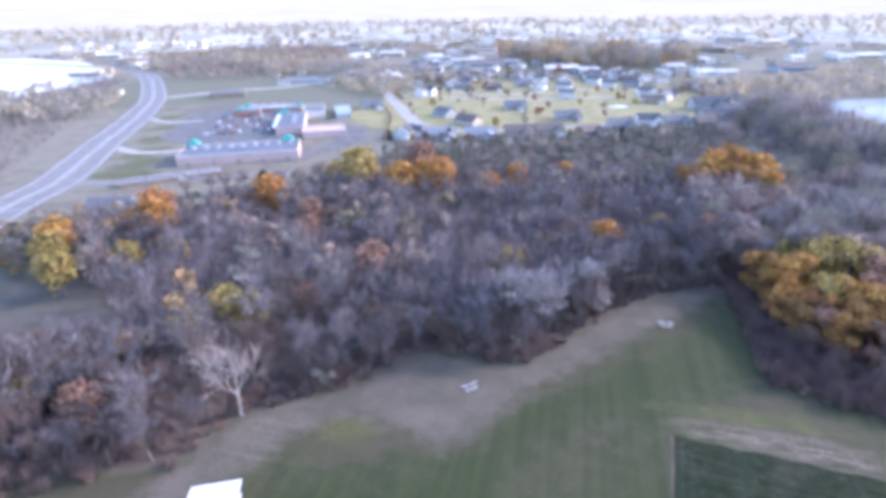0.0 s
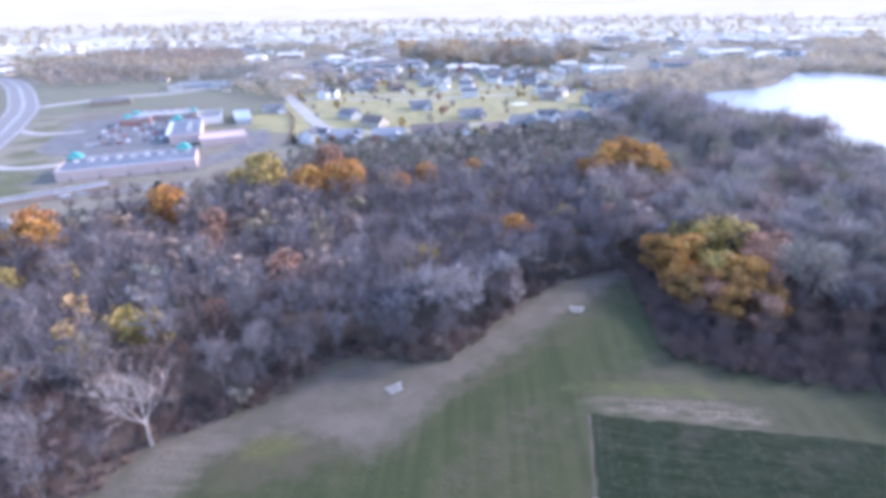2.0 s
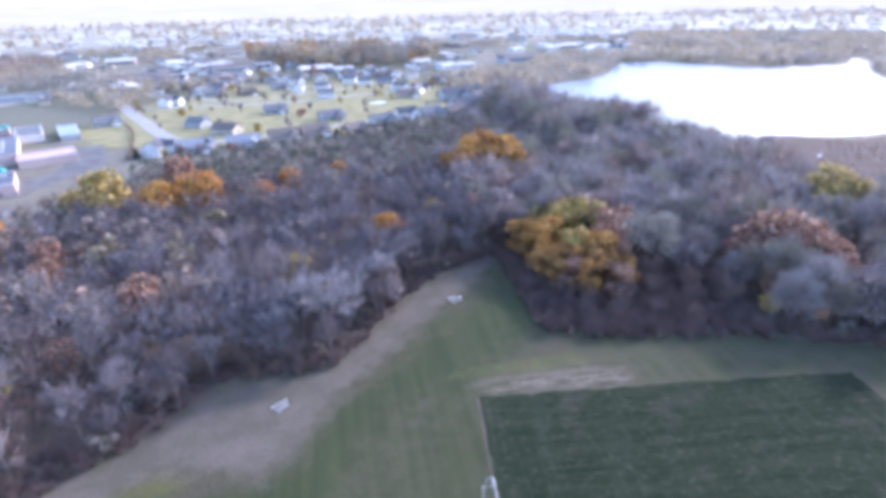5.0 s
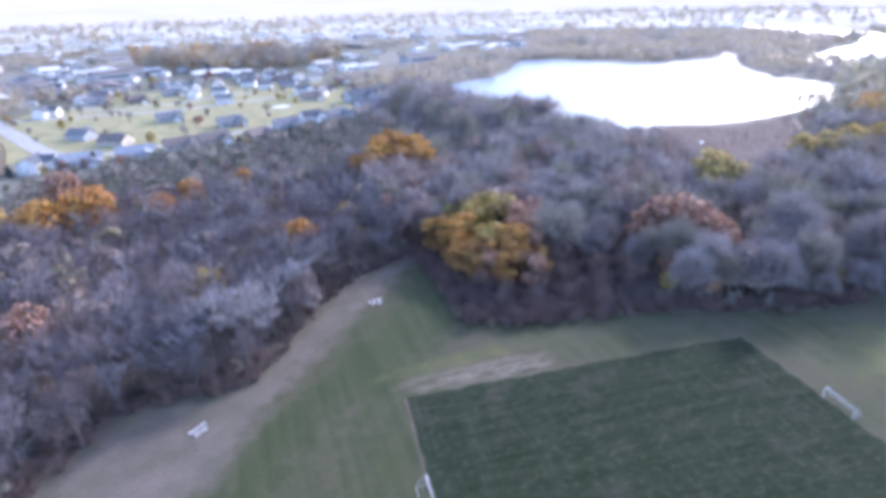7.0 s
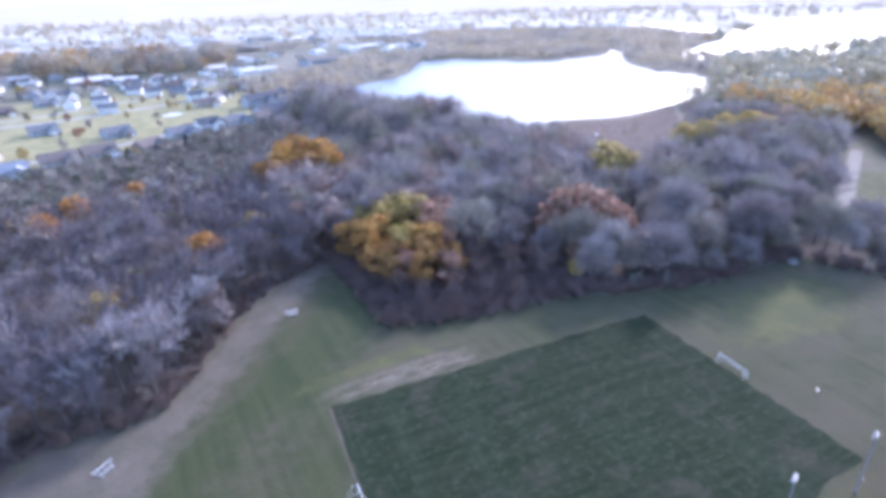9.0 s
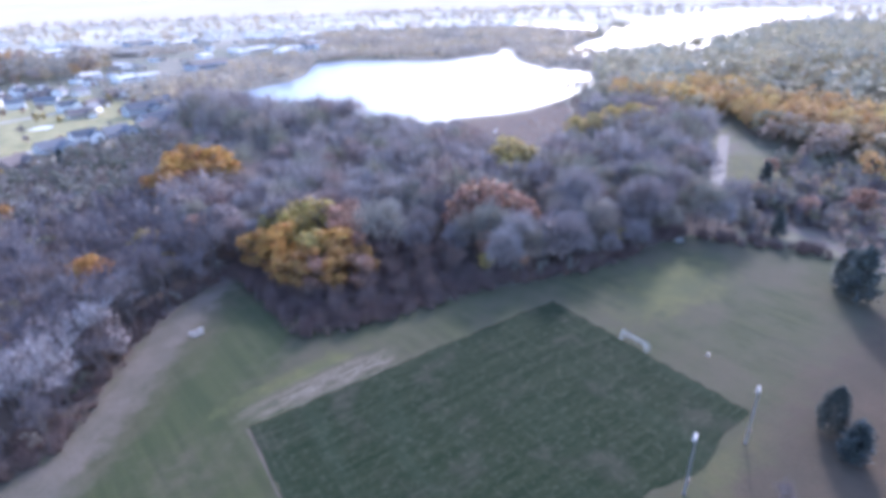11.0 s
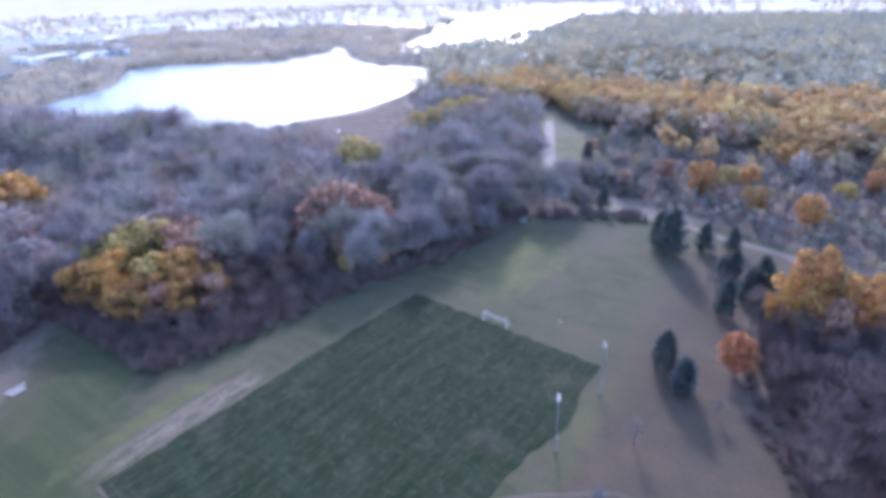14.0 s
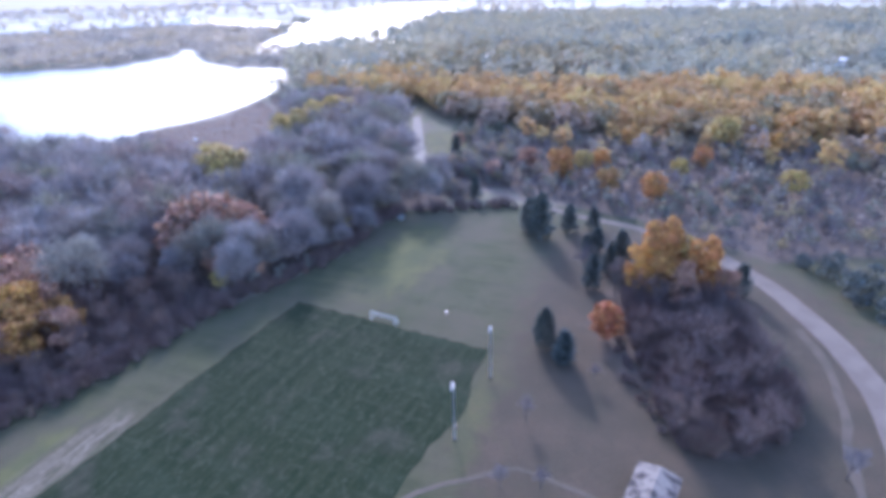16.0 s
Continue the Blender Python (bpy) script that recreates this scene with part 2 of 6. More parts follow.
NEEDLE = foliage("dark_needles", [(0.072, 0.084, 0.078), (0.096, 0.108, 0.094), (0.082, 0.094, 0.084)], 0.25)
WOODS_TINT = foliage("woods_leaves_joined", [(0.15, 0.155, 0.108), (0.295, 0.25, 0.22), (0.315, 0.228, 0.165), (0.25, 0.22, 0.13), (0.41, 0.245, 0.105), (0.46, 0.31, 0.115), (0.50, 0.38, 0.15)], 0.3, "tint", 0.55, 0.12)
# Distant leaves set pale: haze is put into these two colour sets.
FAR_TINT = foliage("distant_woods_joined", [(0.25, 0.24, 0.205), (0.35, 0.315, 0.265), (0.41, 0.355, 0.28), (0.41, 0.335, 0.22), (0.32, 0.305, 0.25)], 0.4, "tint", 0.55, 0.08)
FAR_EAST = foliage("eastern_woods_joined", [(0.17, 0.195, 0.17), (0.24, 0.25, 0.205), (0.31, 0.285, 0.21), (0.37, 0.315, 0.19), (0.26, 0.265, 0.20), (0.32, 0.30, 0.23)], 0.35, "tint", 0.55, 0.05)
SIDING = [plain("siding_" + k, c, tuple(0.88 * v for v in c), 0.8, 0.6) for k, c in
          (("grey", (0.40, 0.40, 0.40)), ("white", (0.74, 0.71, 0.66)), ("tan", (0.5, 0.43, 0.34)), ("brown", (0.26, 0.2, 0.16)))]
SHINGLE = [plain("shingles_" + k, tuple(0.74 * v for v in c), tuple(0.58 * v for v in c), 1.4, 0.85, spec=0.25) for k, c in
           (("grey", (0.25, 0.245, 0.245)), ("brown", (0.25, 0.20, 0.17)), ("slate", (0.155, 0.16, 0.17)), ("pale", (0.42, 0.42, 0.43)))]
GLASS = plain("window_glass", (0.04, 0.05, 0.06), (0.06, 0.07, 0.08), 1, 0.08, 0.0, 0.8, 0.0)
PINK_WALL = plain("pink_block_wall", (0.56, 0.42, 0.365), (0.50, 0.375, 0.33), 0.5, 0.8)
BRICK = plain("red_brick", (0.37, 0.21, 0.165), (0.31, 0.18, 0.145), 0.8, 0.85)
TEAL = plain("teal_metal_roof", (0.07, 0.29, 0.26), (0.06, 0.24, 0.22), 0.8, 0.6, spec=0.4)
DARK_ROOF = plain("dark_membrane_roof", (0.10, 0.10, 0.115), (0.15, 0.15, 0.165), 0.5, 0.6)
PALE_ROOF = plain("pale_membrane_roof", (0.66, 0.62, 0.57), (0.54, 0.51, 0.47), 0.5, 0.8, spec=0.2)
# Pale roof tone with coarse dark patches.
PATCHY_ROOF = plain("patchy_pale_roof", (0.22, 0.188, 0.158), (0.06, 0.052, 0.048), 1.9, 0.95, spec=0.05)
RUBBER = plain("tyre_rubber", (0.03, 0.03, 0.03), (0.04, 0.04, 0.04), 4, 0.8)
CAR_PAINT = [plain("car_" + k, c, tuple(0.95 * v for v in c), 0.5, 0.25, spec=0.7, bump=0.0) for k, c in
             (("white", (0.78, 0.78, 0.78)), ("silver", (0.45, 0.46, 0.48)), ("dark", (0.04, 0.045, 0.06)), ("red", (0.35, 0.04, 0.03)))]
WOOD = plain("weathered_wood", (0.30, 0.24, 0.19), (0.22, 0.18, 0.14), 1.5, 0.85)


# ---- mesh helpers ----
def mesh_np(name, verts, faces, material, tint=None, smooth=False):
    """A mesh from arrays of vertices and of faces (all triangles or all quads)."""
    me = bpy.data.meshes.new(name)
    verts, faces = np.asarray(verts, np.float32), np.asarray(faces, np.int32)
    k = faces.shape[1]
    me.vertices.add(len(verts))
    me.vertices.foreach_set("co", verts.ravel())
    me.loops.add(faces.size)
    me.loops.foreach_set("vertex_index", faces.ravel())
    me.polygons.add(len(faces))
    me.polygons.foreach_set("loop_start", np.arange(0, faces.size, k, dtype=np.int32))
    me.polygons.foreach_set("use_smooth", np.full(len(faces), smooth))
    if tint is not None:
        for key, values in tint.items():
            me.attributes.new(key, "FLOAT", "POINT").data.foreach_set("value", np.asarray(values, np.float32))
    me.materials.append(material)
    me.update(calc_edges=True)
    me.validate()
    return me


def child(ob, parent):
    ob.parent = parent
    return ob


def part(name, bm, material, parent=None, label=""):
    """Links a bmesh as one mesh object under a thing or a part."""
    me = bpy.data.meshes.new(name)
    bm.normal_update()
    bm.to_mesh(me)
    bm.free()
    me.materials.append(material)
    ob = new(name, me)
    if parent:
        ob.parent = parent
    return tagged(ob, label)


def thing(name, label, category, group="", at=(0, 0, 0), turn=0.0):
    ob = new(name)
    ob.empty_display_size = 0.5
    ob.matrix_basis = pose(*at, 0, 0, turn)
    return tagged(ob, label, category, group)


def box(bm, c, s, turn=0.0, bevel=0.0):
    r = bmesh.ops.create_cube(bm, size=1.0, matrix=Matrix.LocRotScale(c, Euler((0, 0, radians(turn))), s))
    if bevel:
        edges = {e for v in r["verts"] for e in v.link_edges}
        bmesh.ops.bevel(bm, geom=list(edges), offset=bevel, segments=1, affect="EDGES")
    return bm


def boxes(*items):
    bm = bmesh.new()
    for it in items:
        box(bm, *it)
    return bm


def rod(bm, a, b, r0, r1=None, sides=8):
    a, b = Vector(a), Vector(b)
    d = b - a
    q = d.to_track_quat("Z", "Y").to_matrix().to_4x4()
    bmesh.ops.create_cone(bm, cap_ends=True, segments=sides, radius1=r0, radius2=r0 if r1 is None else r1, depth=d.length,
                          matrix=Matrix.Translation((a + b) / 2) @ q)
    return bm


def rods(items, sides=8):
    bm = bmesh.new()
    for it in items:
        rod(bm, *it, sides=sides)
    return bm


def smooth_line(points, step=4.0):
    """A Catmull-Rom line through a few points."""
    p = [np.array(q, float) for q in points]
    p = [2 * p[0] - p[1], *p, 2 * p[-1] - p[-2]]
    out = []
    for i in range(1, len(p) - 2):
        k = max(2, int(np.linalg.norm(p[i + 1] - p[i]) / step))
        for s in np.arange(k) / k:
            out.append(0.5 * (2 * p[i] + (p[i + 1] - p[i - 1]) * s + (2 * p[i - 1] - 5 * p[i] + 4 * p[i + 1] - p[i + 2]) * s * s
                              + (3 * p[i] - p[i - 1] - 3 * p[i + 1] + p[i + 2]) * s ** 3))
    out.append(p[-2])
    return np.array(out)


def ribbon(name, points, width, z, material, label, ragged=0.0, offset=0.0, category="road", kind="structure", thick=0.06):
    """A road or path: a thin slab along a line, with slightly ragged edges."""
    c = smooth_line(points)
    d = np.gradient(c, axis=0)
    d /= np.linalg.norm(d, axis=1, keepdims=True)
    nrm = np.stack([-d[:, 1], d[:, 0]], 1)
    rng = np.random.default_rng(len(c))
    half = width / 2
    a = c + nrm * (offset + half + rng.uniform(-ragged, ragged, (len(c), 1)))
    b = c + nrm * (offset - half + rng.uniform(-ragged, ragged, (len(c), 1)))
    n = len(c)
    top = np.concatenate([np.c_[a, np.full(n, z)], np.c_[b, np.full(n, z)], np.c_[a, np.full(n, z - thick)], np.c_[b, np.full(n, z - thick)]])
    i = np.arange(n - 1)
    faces = np.concatenate([np.stack([i, i + n, i + n + 1, i + 1], 1), np.stack([i + 1, i + 1 + 2 * n, i + 2 * n, i], 1),
                            np.stack([i + n, i + 3 * n, i + 3 * n + 1, i + n + 1], 1)])
    return tagged(new(name, mesh_np(name, top, faces, material)), label, category, kind=kind)


def sheet(name, outline, z, material, label, category="ground", thick=0.06, kind="structure", smooth=True):
    """A flat slab with the given outline."""
    pts = smooth_line([*outline, outline[0]], 6.0)[:-1] if smooth else np.array(outline, float)
    bm = bmesh.new()
    f = bm.faces.new([bm.verts.new((x, y, z)) for x, y in pts])
    if f.normal.z < 0:
        f.normal_flip()
    r = bmesh.ops.extrude_face_region(bm, geom=[f])
    bmesh.ops.translate(bm, vec=(0, 0, -thick), verts=[v for v in r["geom"] if isinstance(v, bmesh.types.BMVert)])
    bmesh.ops.recalc_face_normals(bm, faces=bm.faces)
    ob = part(name, bm, material)
    return tagged(ob, label, category, kind=kind)


def inside(poly, x, y):
    p = np.array(poly, float)
    hit = np.zeros(np.shape(x), bool)
    j = len(p) - 1
    for i in range(len(p)):
        cross = ((p[i, 1] > y) != (p[j, 1] > y)) & (x < (p[j, 0] - p[i, 0]) * (y - p[i, 1]) / (p[j, 1] - p[i, 1] + 1e-9) + p[i, 0])
        hit ^= cross
        j = i
    return hit


def edge_distance(poly, x, y, closed=True):
    p = np.array(poly, float)
    best = np.full(np.shape(x), 1e9)
    for i in range(len(p) if closed else len(p) - 1):
        a, b = p[i], p[(i + 1) % len(p)]
        d = b - a
        s = np.clip(((x - a[0]) * d[0] + (y - a[1]) * d[1]) / (d @ d), 0, 1)
        best = np.minimum(best, np.hypot(x - a[0] - s * d[0], y - a[1] - s * d[1]))
    return best


def cover(poly, x, y, soft):
    """1 within the outline, falling to 0 over a soft edge."""
    d = edge_distance(poly, x, y) * np.where(inside(poly, x, y), 1, -1)
    return np.clip(0.5 + d / (2 * soft), 0, 1)

# ---- plan of the land ----
WOOD_EDGE = [(-150, 52), (-105, 55), (-72, 66), (-68, 82), (-48, 98), (-33, 115), (-10, 115), (2, 129), (18, 151), (36, 165), (52, 166), (51, 140),
             (57, 121), (72, 113), (100, 108), (142, 91), (169, 89), (187, 85)]
MAIN_WOOD = WOOD_EDGE + [(195, 72), (215, 80), (232, 104), (330, 146), (370, 238), (345, 258), (300, 228), (250, 188), (215, 205), (232, 255), (231, 266), (204, 284), (192, 310),
                         (189, 348), (161, 374), (155, 420), (147, 470), (132, 480), (118, 455), (92, 415), (50, 405), (8, 368), (-50, 350), (-110, 318),
                         (-122, 240), (-160, 208), (-190, 180), (-205, 150), (-160, 132), (-120, 108), (-115, 84)]
COPSE = [(152, -1), (127, -3), (104, -9), (89, -15), (88, -23), (95, -33), (104, -38), (120, -36), (141, -31), (153, -27)]
EAST_SCRUB = [(229, 74), (262, 60), (290, 72), (312, 85), (306, 40), (316, -60), (325, -150), (330, -230), (250, -220), (205, -120), (188, -66), (179, -44), (190, -24), (203, -2), (213, 35)]
MARSH = [(258, 306), (312, 282), (378, 292), (352, 262), (300, 225), (250, 185), (212, 205), (232, 258)]
POND = [(280, 302), (262, 305), (228, 292), (208, 312), (202, 352), (176, 382), (168, 430), (168, 490), (205, 560), (300, 615), (385, 735), (440, 735), (515, 625), (605, 625), (650, 615), (566, 505), (541, 445), (540, 375),
        (470, 330), (387, 300), (318, 291)]
STAND = [(-129, 918), (-43, 835), (75, 812), (151, 866), (170, 1040), (-150, 1060)]
WEST_STAND = [(-530, 640), (-420, 645), (-385, 760), (-415, 980), (-520, 1200), (-800, 1200), (-760, 930)]
HOUSES_LAWN = [(-200, 455), (-168, 395), (-90, 375), (0, 395), (70, 440), (125, 500), (95, 660), (-20, 700), (-160, 640), (-190, 535)]
MEADOW = WOOD_EDGE[2:] + [(205, 42), (214, 0), (200, -60), (212, -130), (60, -140), (-60, -60), (-120, 0), (-120, 50)]
DRY_EDGE = WOOD_EDGE[2:11] + [(39, 155), (27, 141), (14.5, 127), (2.5, 114), (-6.5, 103), (-15, 89), (-22, 82), (-30, 86), (-42, 88), (-54, 78), (-62, 58), (-75, 50)]
DRY_EAST = [(108, 25), (126, 27), (148, 25), (172, 24), (190, 18), (194, 4), (184, -34), (160, -56), (120, -66), (60, -62), (52, -20), (58, 22), (75, 26)]
SAND_STRIP = [(23.5, 101.9), (28, 99), (36, 96.8), (50, 95.2), (60.5, 94.2), (63, 99), (53, 102.4), (45, 102.2), (33, 102)]
PALE_GRASS = [(-6, 85), (6, 94), (16, 101), (19, 83), (15, 60), (5, 36), (-24, 48), (-12, 74)]
DARK_ARC = [(22, 118), (14.6, 112), (1.5, 104.2), (-6.4, 95.2), (-10.9, 85.5), (-13, 74), (-16, 60)]
FIELD = [(25, 97), (114, 87.5), (107.5, 28.5), (18.5, 38)]


def build_ground():
    def axis(lo, hi, step, a, b):
        core = np.arange(lo, hi + step, step)
        out = [core]
        s, p = step, core[-1]
        right = []
        while p < b:
            s = min(s * 1.12, 260)
            p += s
            right.append(p)
        s, p = step, core[0]
        left = []
        while p > a:
            s = min(s * 1.12, 260)
            p -= s
            left.append(p)
        return np.concatenate([left[::-1], core, right])
    xs, ys = axis(-125, 240, 3.0, -4600, 4600), axis(-60, 250, 3.0, -4600, 4600)
    x, y = np.meshgrid(xs, ys)
    d = edge_distance(WOOD_EDGE, x, y, False)
    litter = np.maximum.reduce([cover(MAIN_WOOD, x, y, 2.5), cover(COPSE, x, y, 1.5), 0.55 * cover([(96, -12), (108, 0), (128, 10), (136, 4), (150, 6), (150, -4), (120, -8)], x, y, 4), cover(EAST_SCRUB, x, y, 4), cover([(203, 70), (230, 100), (264, 64), (242, 48), (220, 58)], x, y, 3), 0.35 * cover([(322, 120), (360, 235), (420, 245), (700, 350), (1300, 650), (1500, 300), (1500, -700), (330, -300)], x, y, 10)])
    lawn = np.maximum(cover(MEADOW, x, y, 3), cover(HOUSES_LAWN, x, y, 8))
    VERGE = [(-246, 232), (-262, 262), (-300, 330), (-370, 440), (-356, 446), (-285, 335), (-238, 262), (-226, 240)]
    MEDIANS = [[(-261, 277), (-298, 349), (-310, 355), (-273, 284)], [(-240, 232), (-246, 262), (-263, 276), (-256, 234)], [(-312, 367), (-325, 416), (-339, 427), (-325, 374)]]
    lush = cover(VERGE, x, y, 4) + sum(cover(q, x, y, 2) for q in MEDIANS) + 0.85 * np.exp(-(((x - 44) / 26) ** 2 + ((y - 106) / 3.2) ** 2)) + 0.85 * np.exp(-(((x - 148) / 32) ** 2 + ((y - 68) / 14) ** 2)) \
        + 0.9 * cover([(308, 125), (318, 92), (286, 76), (245, 84), (248, 100)], x, y, 3) + 0.75 * np.exp(-(((x - 85) / 24) ** 2 + ((y - 24) / 5) ** 2)) \
        + 0.8 * np.exp(-(((x + 43) / 10) ** 2 + ((y - 84) / 5) ** 2))
    tan = np.maximum.reduce([0.95 * cover(DRY_EDGE, x, y, 5.5), 0.8 * cover([(-364, 452), (-276, 526), (-242, 505), (-330, 415)], x, y, 5),
                             0.95 * cover([(-180, 130), (-150, 128), (-122, 106), (-116, 84), (-130, 62), (-200, 60)], x, y, 6)])
    sand = np.maximum(cover(SAND_STRIP, x, y, 1.5), 0.45 * cover([(-66, 88), (-54, 88), (-54, 70), (-64, 66)], x, y, 3))
    litter = np.maximum(litter, cover(MARSH, x, y, 5))
    ny, nx = x.shape
    i = (np.arange(ny - 1)[:, None] * nx + np.arange(nx - 1)[None]).ravel()
    me = mesh_np("ground", np.stack([x.ravel(), y.ravel(), np.zeros(x.size)], 1), np.stack([i, i + 1, i + nx + 1, i + nx], 1), GROUND,
                 {"lawn": lawn.ravel(), "green": (0.35 * np.exp(-(edge_distance(DARK_ARC, x, y, False) / 4.0) ** 2) + (1 - 0.45 * cover(PALE_GRASS, x, y, 8)) * 0.7 * cover([(-30, 80), (-14, 84), (18, 122), (36, 148), (48, 158), (55, 122), (26, 100), (16, 36), (-10, 0), (-60, 40), (-52, 70)], x, y, 7)).clip(0, 1).ravel(), "lush": np.clip(lush, 0, 1).ravel(), "tan": tan.ravel(), "litter": litter.ravel(), "sand": sand.ravel(), "far_haze": np.clip((np.hypot(x, y) - 1300) / 500, 0, 1).ravel(), "dry": np.maximum(0.85 * cover(DRY_EAST, x, y, 9), 0.35 * cover([(215, 78), (225, 60), (262, 55), (322, 88), (345, 150), (232, 108)], x, y, 5)).ravel(), "yard": cover(HOUSES_LAWN, x, y, 10).ravel()})
    tagged(new("ground", me), "autumn land of dry grass, lawns and leaf litter", "ground", kind="structure")


build_ground()


def build_pitch():
    """The sports pitch, a slab of dense turf a few centimetres proud, with uneven edges."""
    o, ux = np.array(FIELD[0], float), np.array(FIELD[1], float) - np.array(FIELD[0], float)
    uy = np.array(FIELD[3], float) - o
    lx, ly = np.linalg.norm(ux), np.linalg.norm(uy)
    rng = np.random.default_rng(5)
    k = 30
    s = np.linspace(0, 1, k)
    xs, ys = np.meshgrid(s * lx, -s * ly)
    w = lambda: rng.uniform(-0.5, 0.5, k)
    xs[:, 0] += w(); xs[:, -1] += w(); ys[0] += w(); ys[-1] += w()
    ys[-3:] -= 2.4 * np.exp(-((s - 0.75) / 0.11) ** 2) * np.array([[0.3], [0.65], [1.0]])
    i = (np.arange(k - 1)[:, None] * k + np.arange(k - 1)[None]).ravel()
    me = mesh_np("sports_pitch", np.stack([xs.ravel(), ys.ravel(), np.full(k * k, 0.05)], 1), np.stack([i, i + k, i + k + 1, i + 1], 1), TURF)
    ob = new("sports_pitch", me)
    ob.matrix_basis = pose(o[0], o[1], 0, 0, 0, math.degrees(math.atan2(ux[1], ux[0])))
    tagged(ob, "dark green sports pitch with mowing stripes and worn patches", "pitch", kind="structure")


build_pitch()
ribbon("worn_edge", [(24.7, 96.6), (22.6, 77), (20.4, 58), (18.4, 38.5)], 0.45, 0.062, DIRT, "worn bare line along the pitch edge", 0.25, category="path", thick=0.05)
sheet("pond", POND, 0.06, WATER, "wide pond glaring white under the low sun", "water")
# Water beside the highway: its bright reflection is put in as near-white colour.
sheet("shining_flat", [(-600, 460), (-640, 640), (-880, 860), (-1120, 930), (-1150, 800), (-800, 520)], 0.06, BRIGHT_FLAT, "pale sheet standing for shining water beside the highway", "ground")
# Real inlet is thin streaks; the wide sheet also stands for sun glare.
sheet("inlet", [(690, 560), (900, 640), (1500, 900), (2200, 1000), (2300, 760), (1500, 560), (1000, 440), (800, 430), (690, 470)], 0.06, WATER, "far arm of water, widened to stand for sun glare", "water")
SHALLOWS = [[(1361, 1284), (1275, 876), (1091, 663), (1036, 773), (1178, 1095)], [(699, 679), (690, 626), (650, 600), (656, 640)]]
for q in SHALLOWS:
    sheet("shallows", q, 0.05, WATER, "shallow water shining between reedy spits", "water")
SPITS = [[(985, 442), (955, 520), (915, 585), (935, 592), (978, 528), (1012, 447)], [(1385, 850), (1435, 760), (1475, 680), (1500, 690), (1465, 770), (1420, 862)], [(1255, 500), (1220, 575), (1190, 640), (1212, 648), (1246, 582), (1285, 508)]]
for q in SPITS:
    sheet("spit", q, 0.16, REED_BANK, "low wooded spit of land in the far water", "ground")
HIGHWAY = [(-225, 120), (-254, 180), (-271, 229), (-316, 305), (-378, 413), (-462, 532), (-640, 720), (-820, 800), (-1200, 880)]
ribbon("highway", HIGHWAY, 27, 0.10, ASPHALT, "wide grey highway curving past the shops")
for off in (-11.5, -0.8, 0.8, 11.5):
    ribbon("lane_line", HIGHWAY, 0.35, 0.115, LANE_WHITE, "painted line along the highway", offset=off, category="marking", thick=0.01)
ribbon("side_road", [(-425, 500), (-385, 560), (-335, 600), (-300, 680), (-260, 760)], 13, 0.08, CONCRETE, "grey side road off the highway")
ribbon("frontage_road", [(-262, 222), (-224, 234), (-190, 248), (-150, 264)], 9, 0.08, ASPHALT, "grey drive in front of the woods")
ribbon("drive", [(-300, 300), (-272, 290), (-240, 302)], 7, 0.09, CONCRETE, "pale drive into the parking lot")
ribbon("drive", [(-356, 396), (-325, 384), (-300, 394)], 7, 0.09, CONCRETE, "pale drive into the parking lot")
ribbon("village_street", [(-215, 600), (-185, 535), (-150, 465), (-119, 406), (-92, 376)], 11, 0.09, CONCRETE, "pale suburban street between houses")
ribbon("village_street", [(-185, 548), (-120, 545), (-60, 540), (0, 560), (80, 590)], 7, 0.085, CONCRETE, "pale suburban street between houses")
ribbon("village_street", [(-185, 620), (-152, 606), (-108, 571), (-62, 579), (-30, 600), (20, 625)], 6, 0.095, CONCRETE, "pale suburban street between houses")
ribbon("village_street", [(-100, 385), (-40, 402), (20, 430), (80, 455)], 7, 0.08, CONCRETE, "pale suburban street behind the woods")
ribbon("park_road", [(193, -6), (180, -26), (163, -40), (148, -47.2), (134, -52.2), (118, -55), (100, -54.6), (80, -51.5), (55, -49)], 6.6, 0.07, PARK_ASPHALT,
       "pale park road curving round the meadow", 0.2)
ribbon("park_road", [(232, 90), (222, 66), (210, 40), (201, 21), (195.5, 0), (192, -8)], 3.6, 0.075, PARK_ASPHALT, "pale park road beyond the meadow", 0.2)
ribbon("dirt_track", [(140, -44), (127, -47.5), (110, -46.8), (97, -45), (86, -44), (70, -44)], 2.0, 0.05, DIRT, "worn dirt track beside the park road", 0.5, category="path")
ribbon("gravel_lane", [(226, 93), (238, 98), (262, 108.6), (294, 122.5), (325, 135.5), (346, 144.5)], 6.0, 0.06, GRAVEL, "pale gravel lane between the woods", 0.5, category="path")
ribbon("dirt_track", [(295, 95), (305, 92.5), (310.5, 88), (300, 81), (286, 74), (276, 69)], 3.0, 0.05, GRAVEL, "pale track bending through the scrub beside the lane", 0.6, category="path")
ribbon("footpath", [(52, 38), (63, 30), (69, 22), (74, 14), (73, 6), (71, -3), (66, -12)], 1.0, 0.05, DIRT, "narrow gravel footpath in the grass", 0.2, category="path")


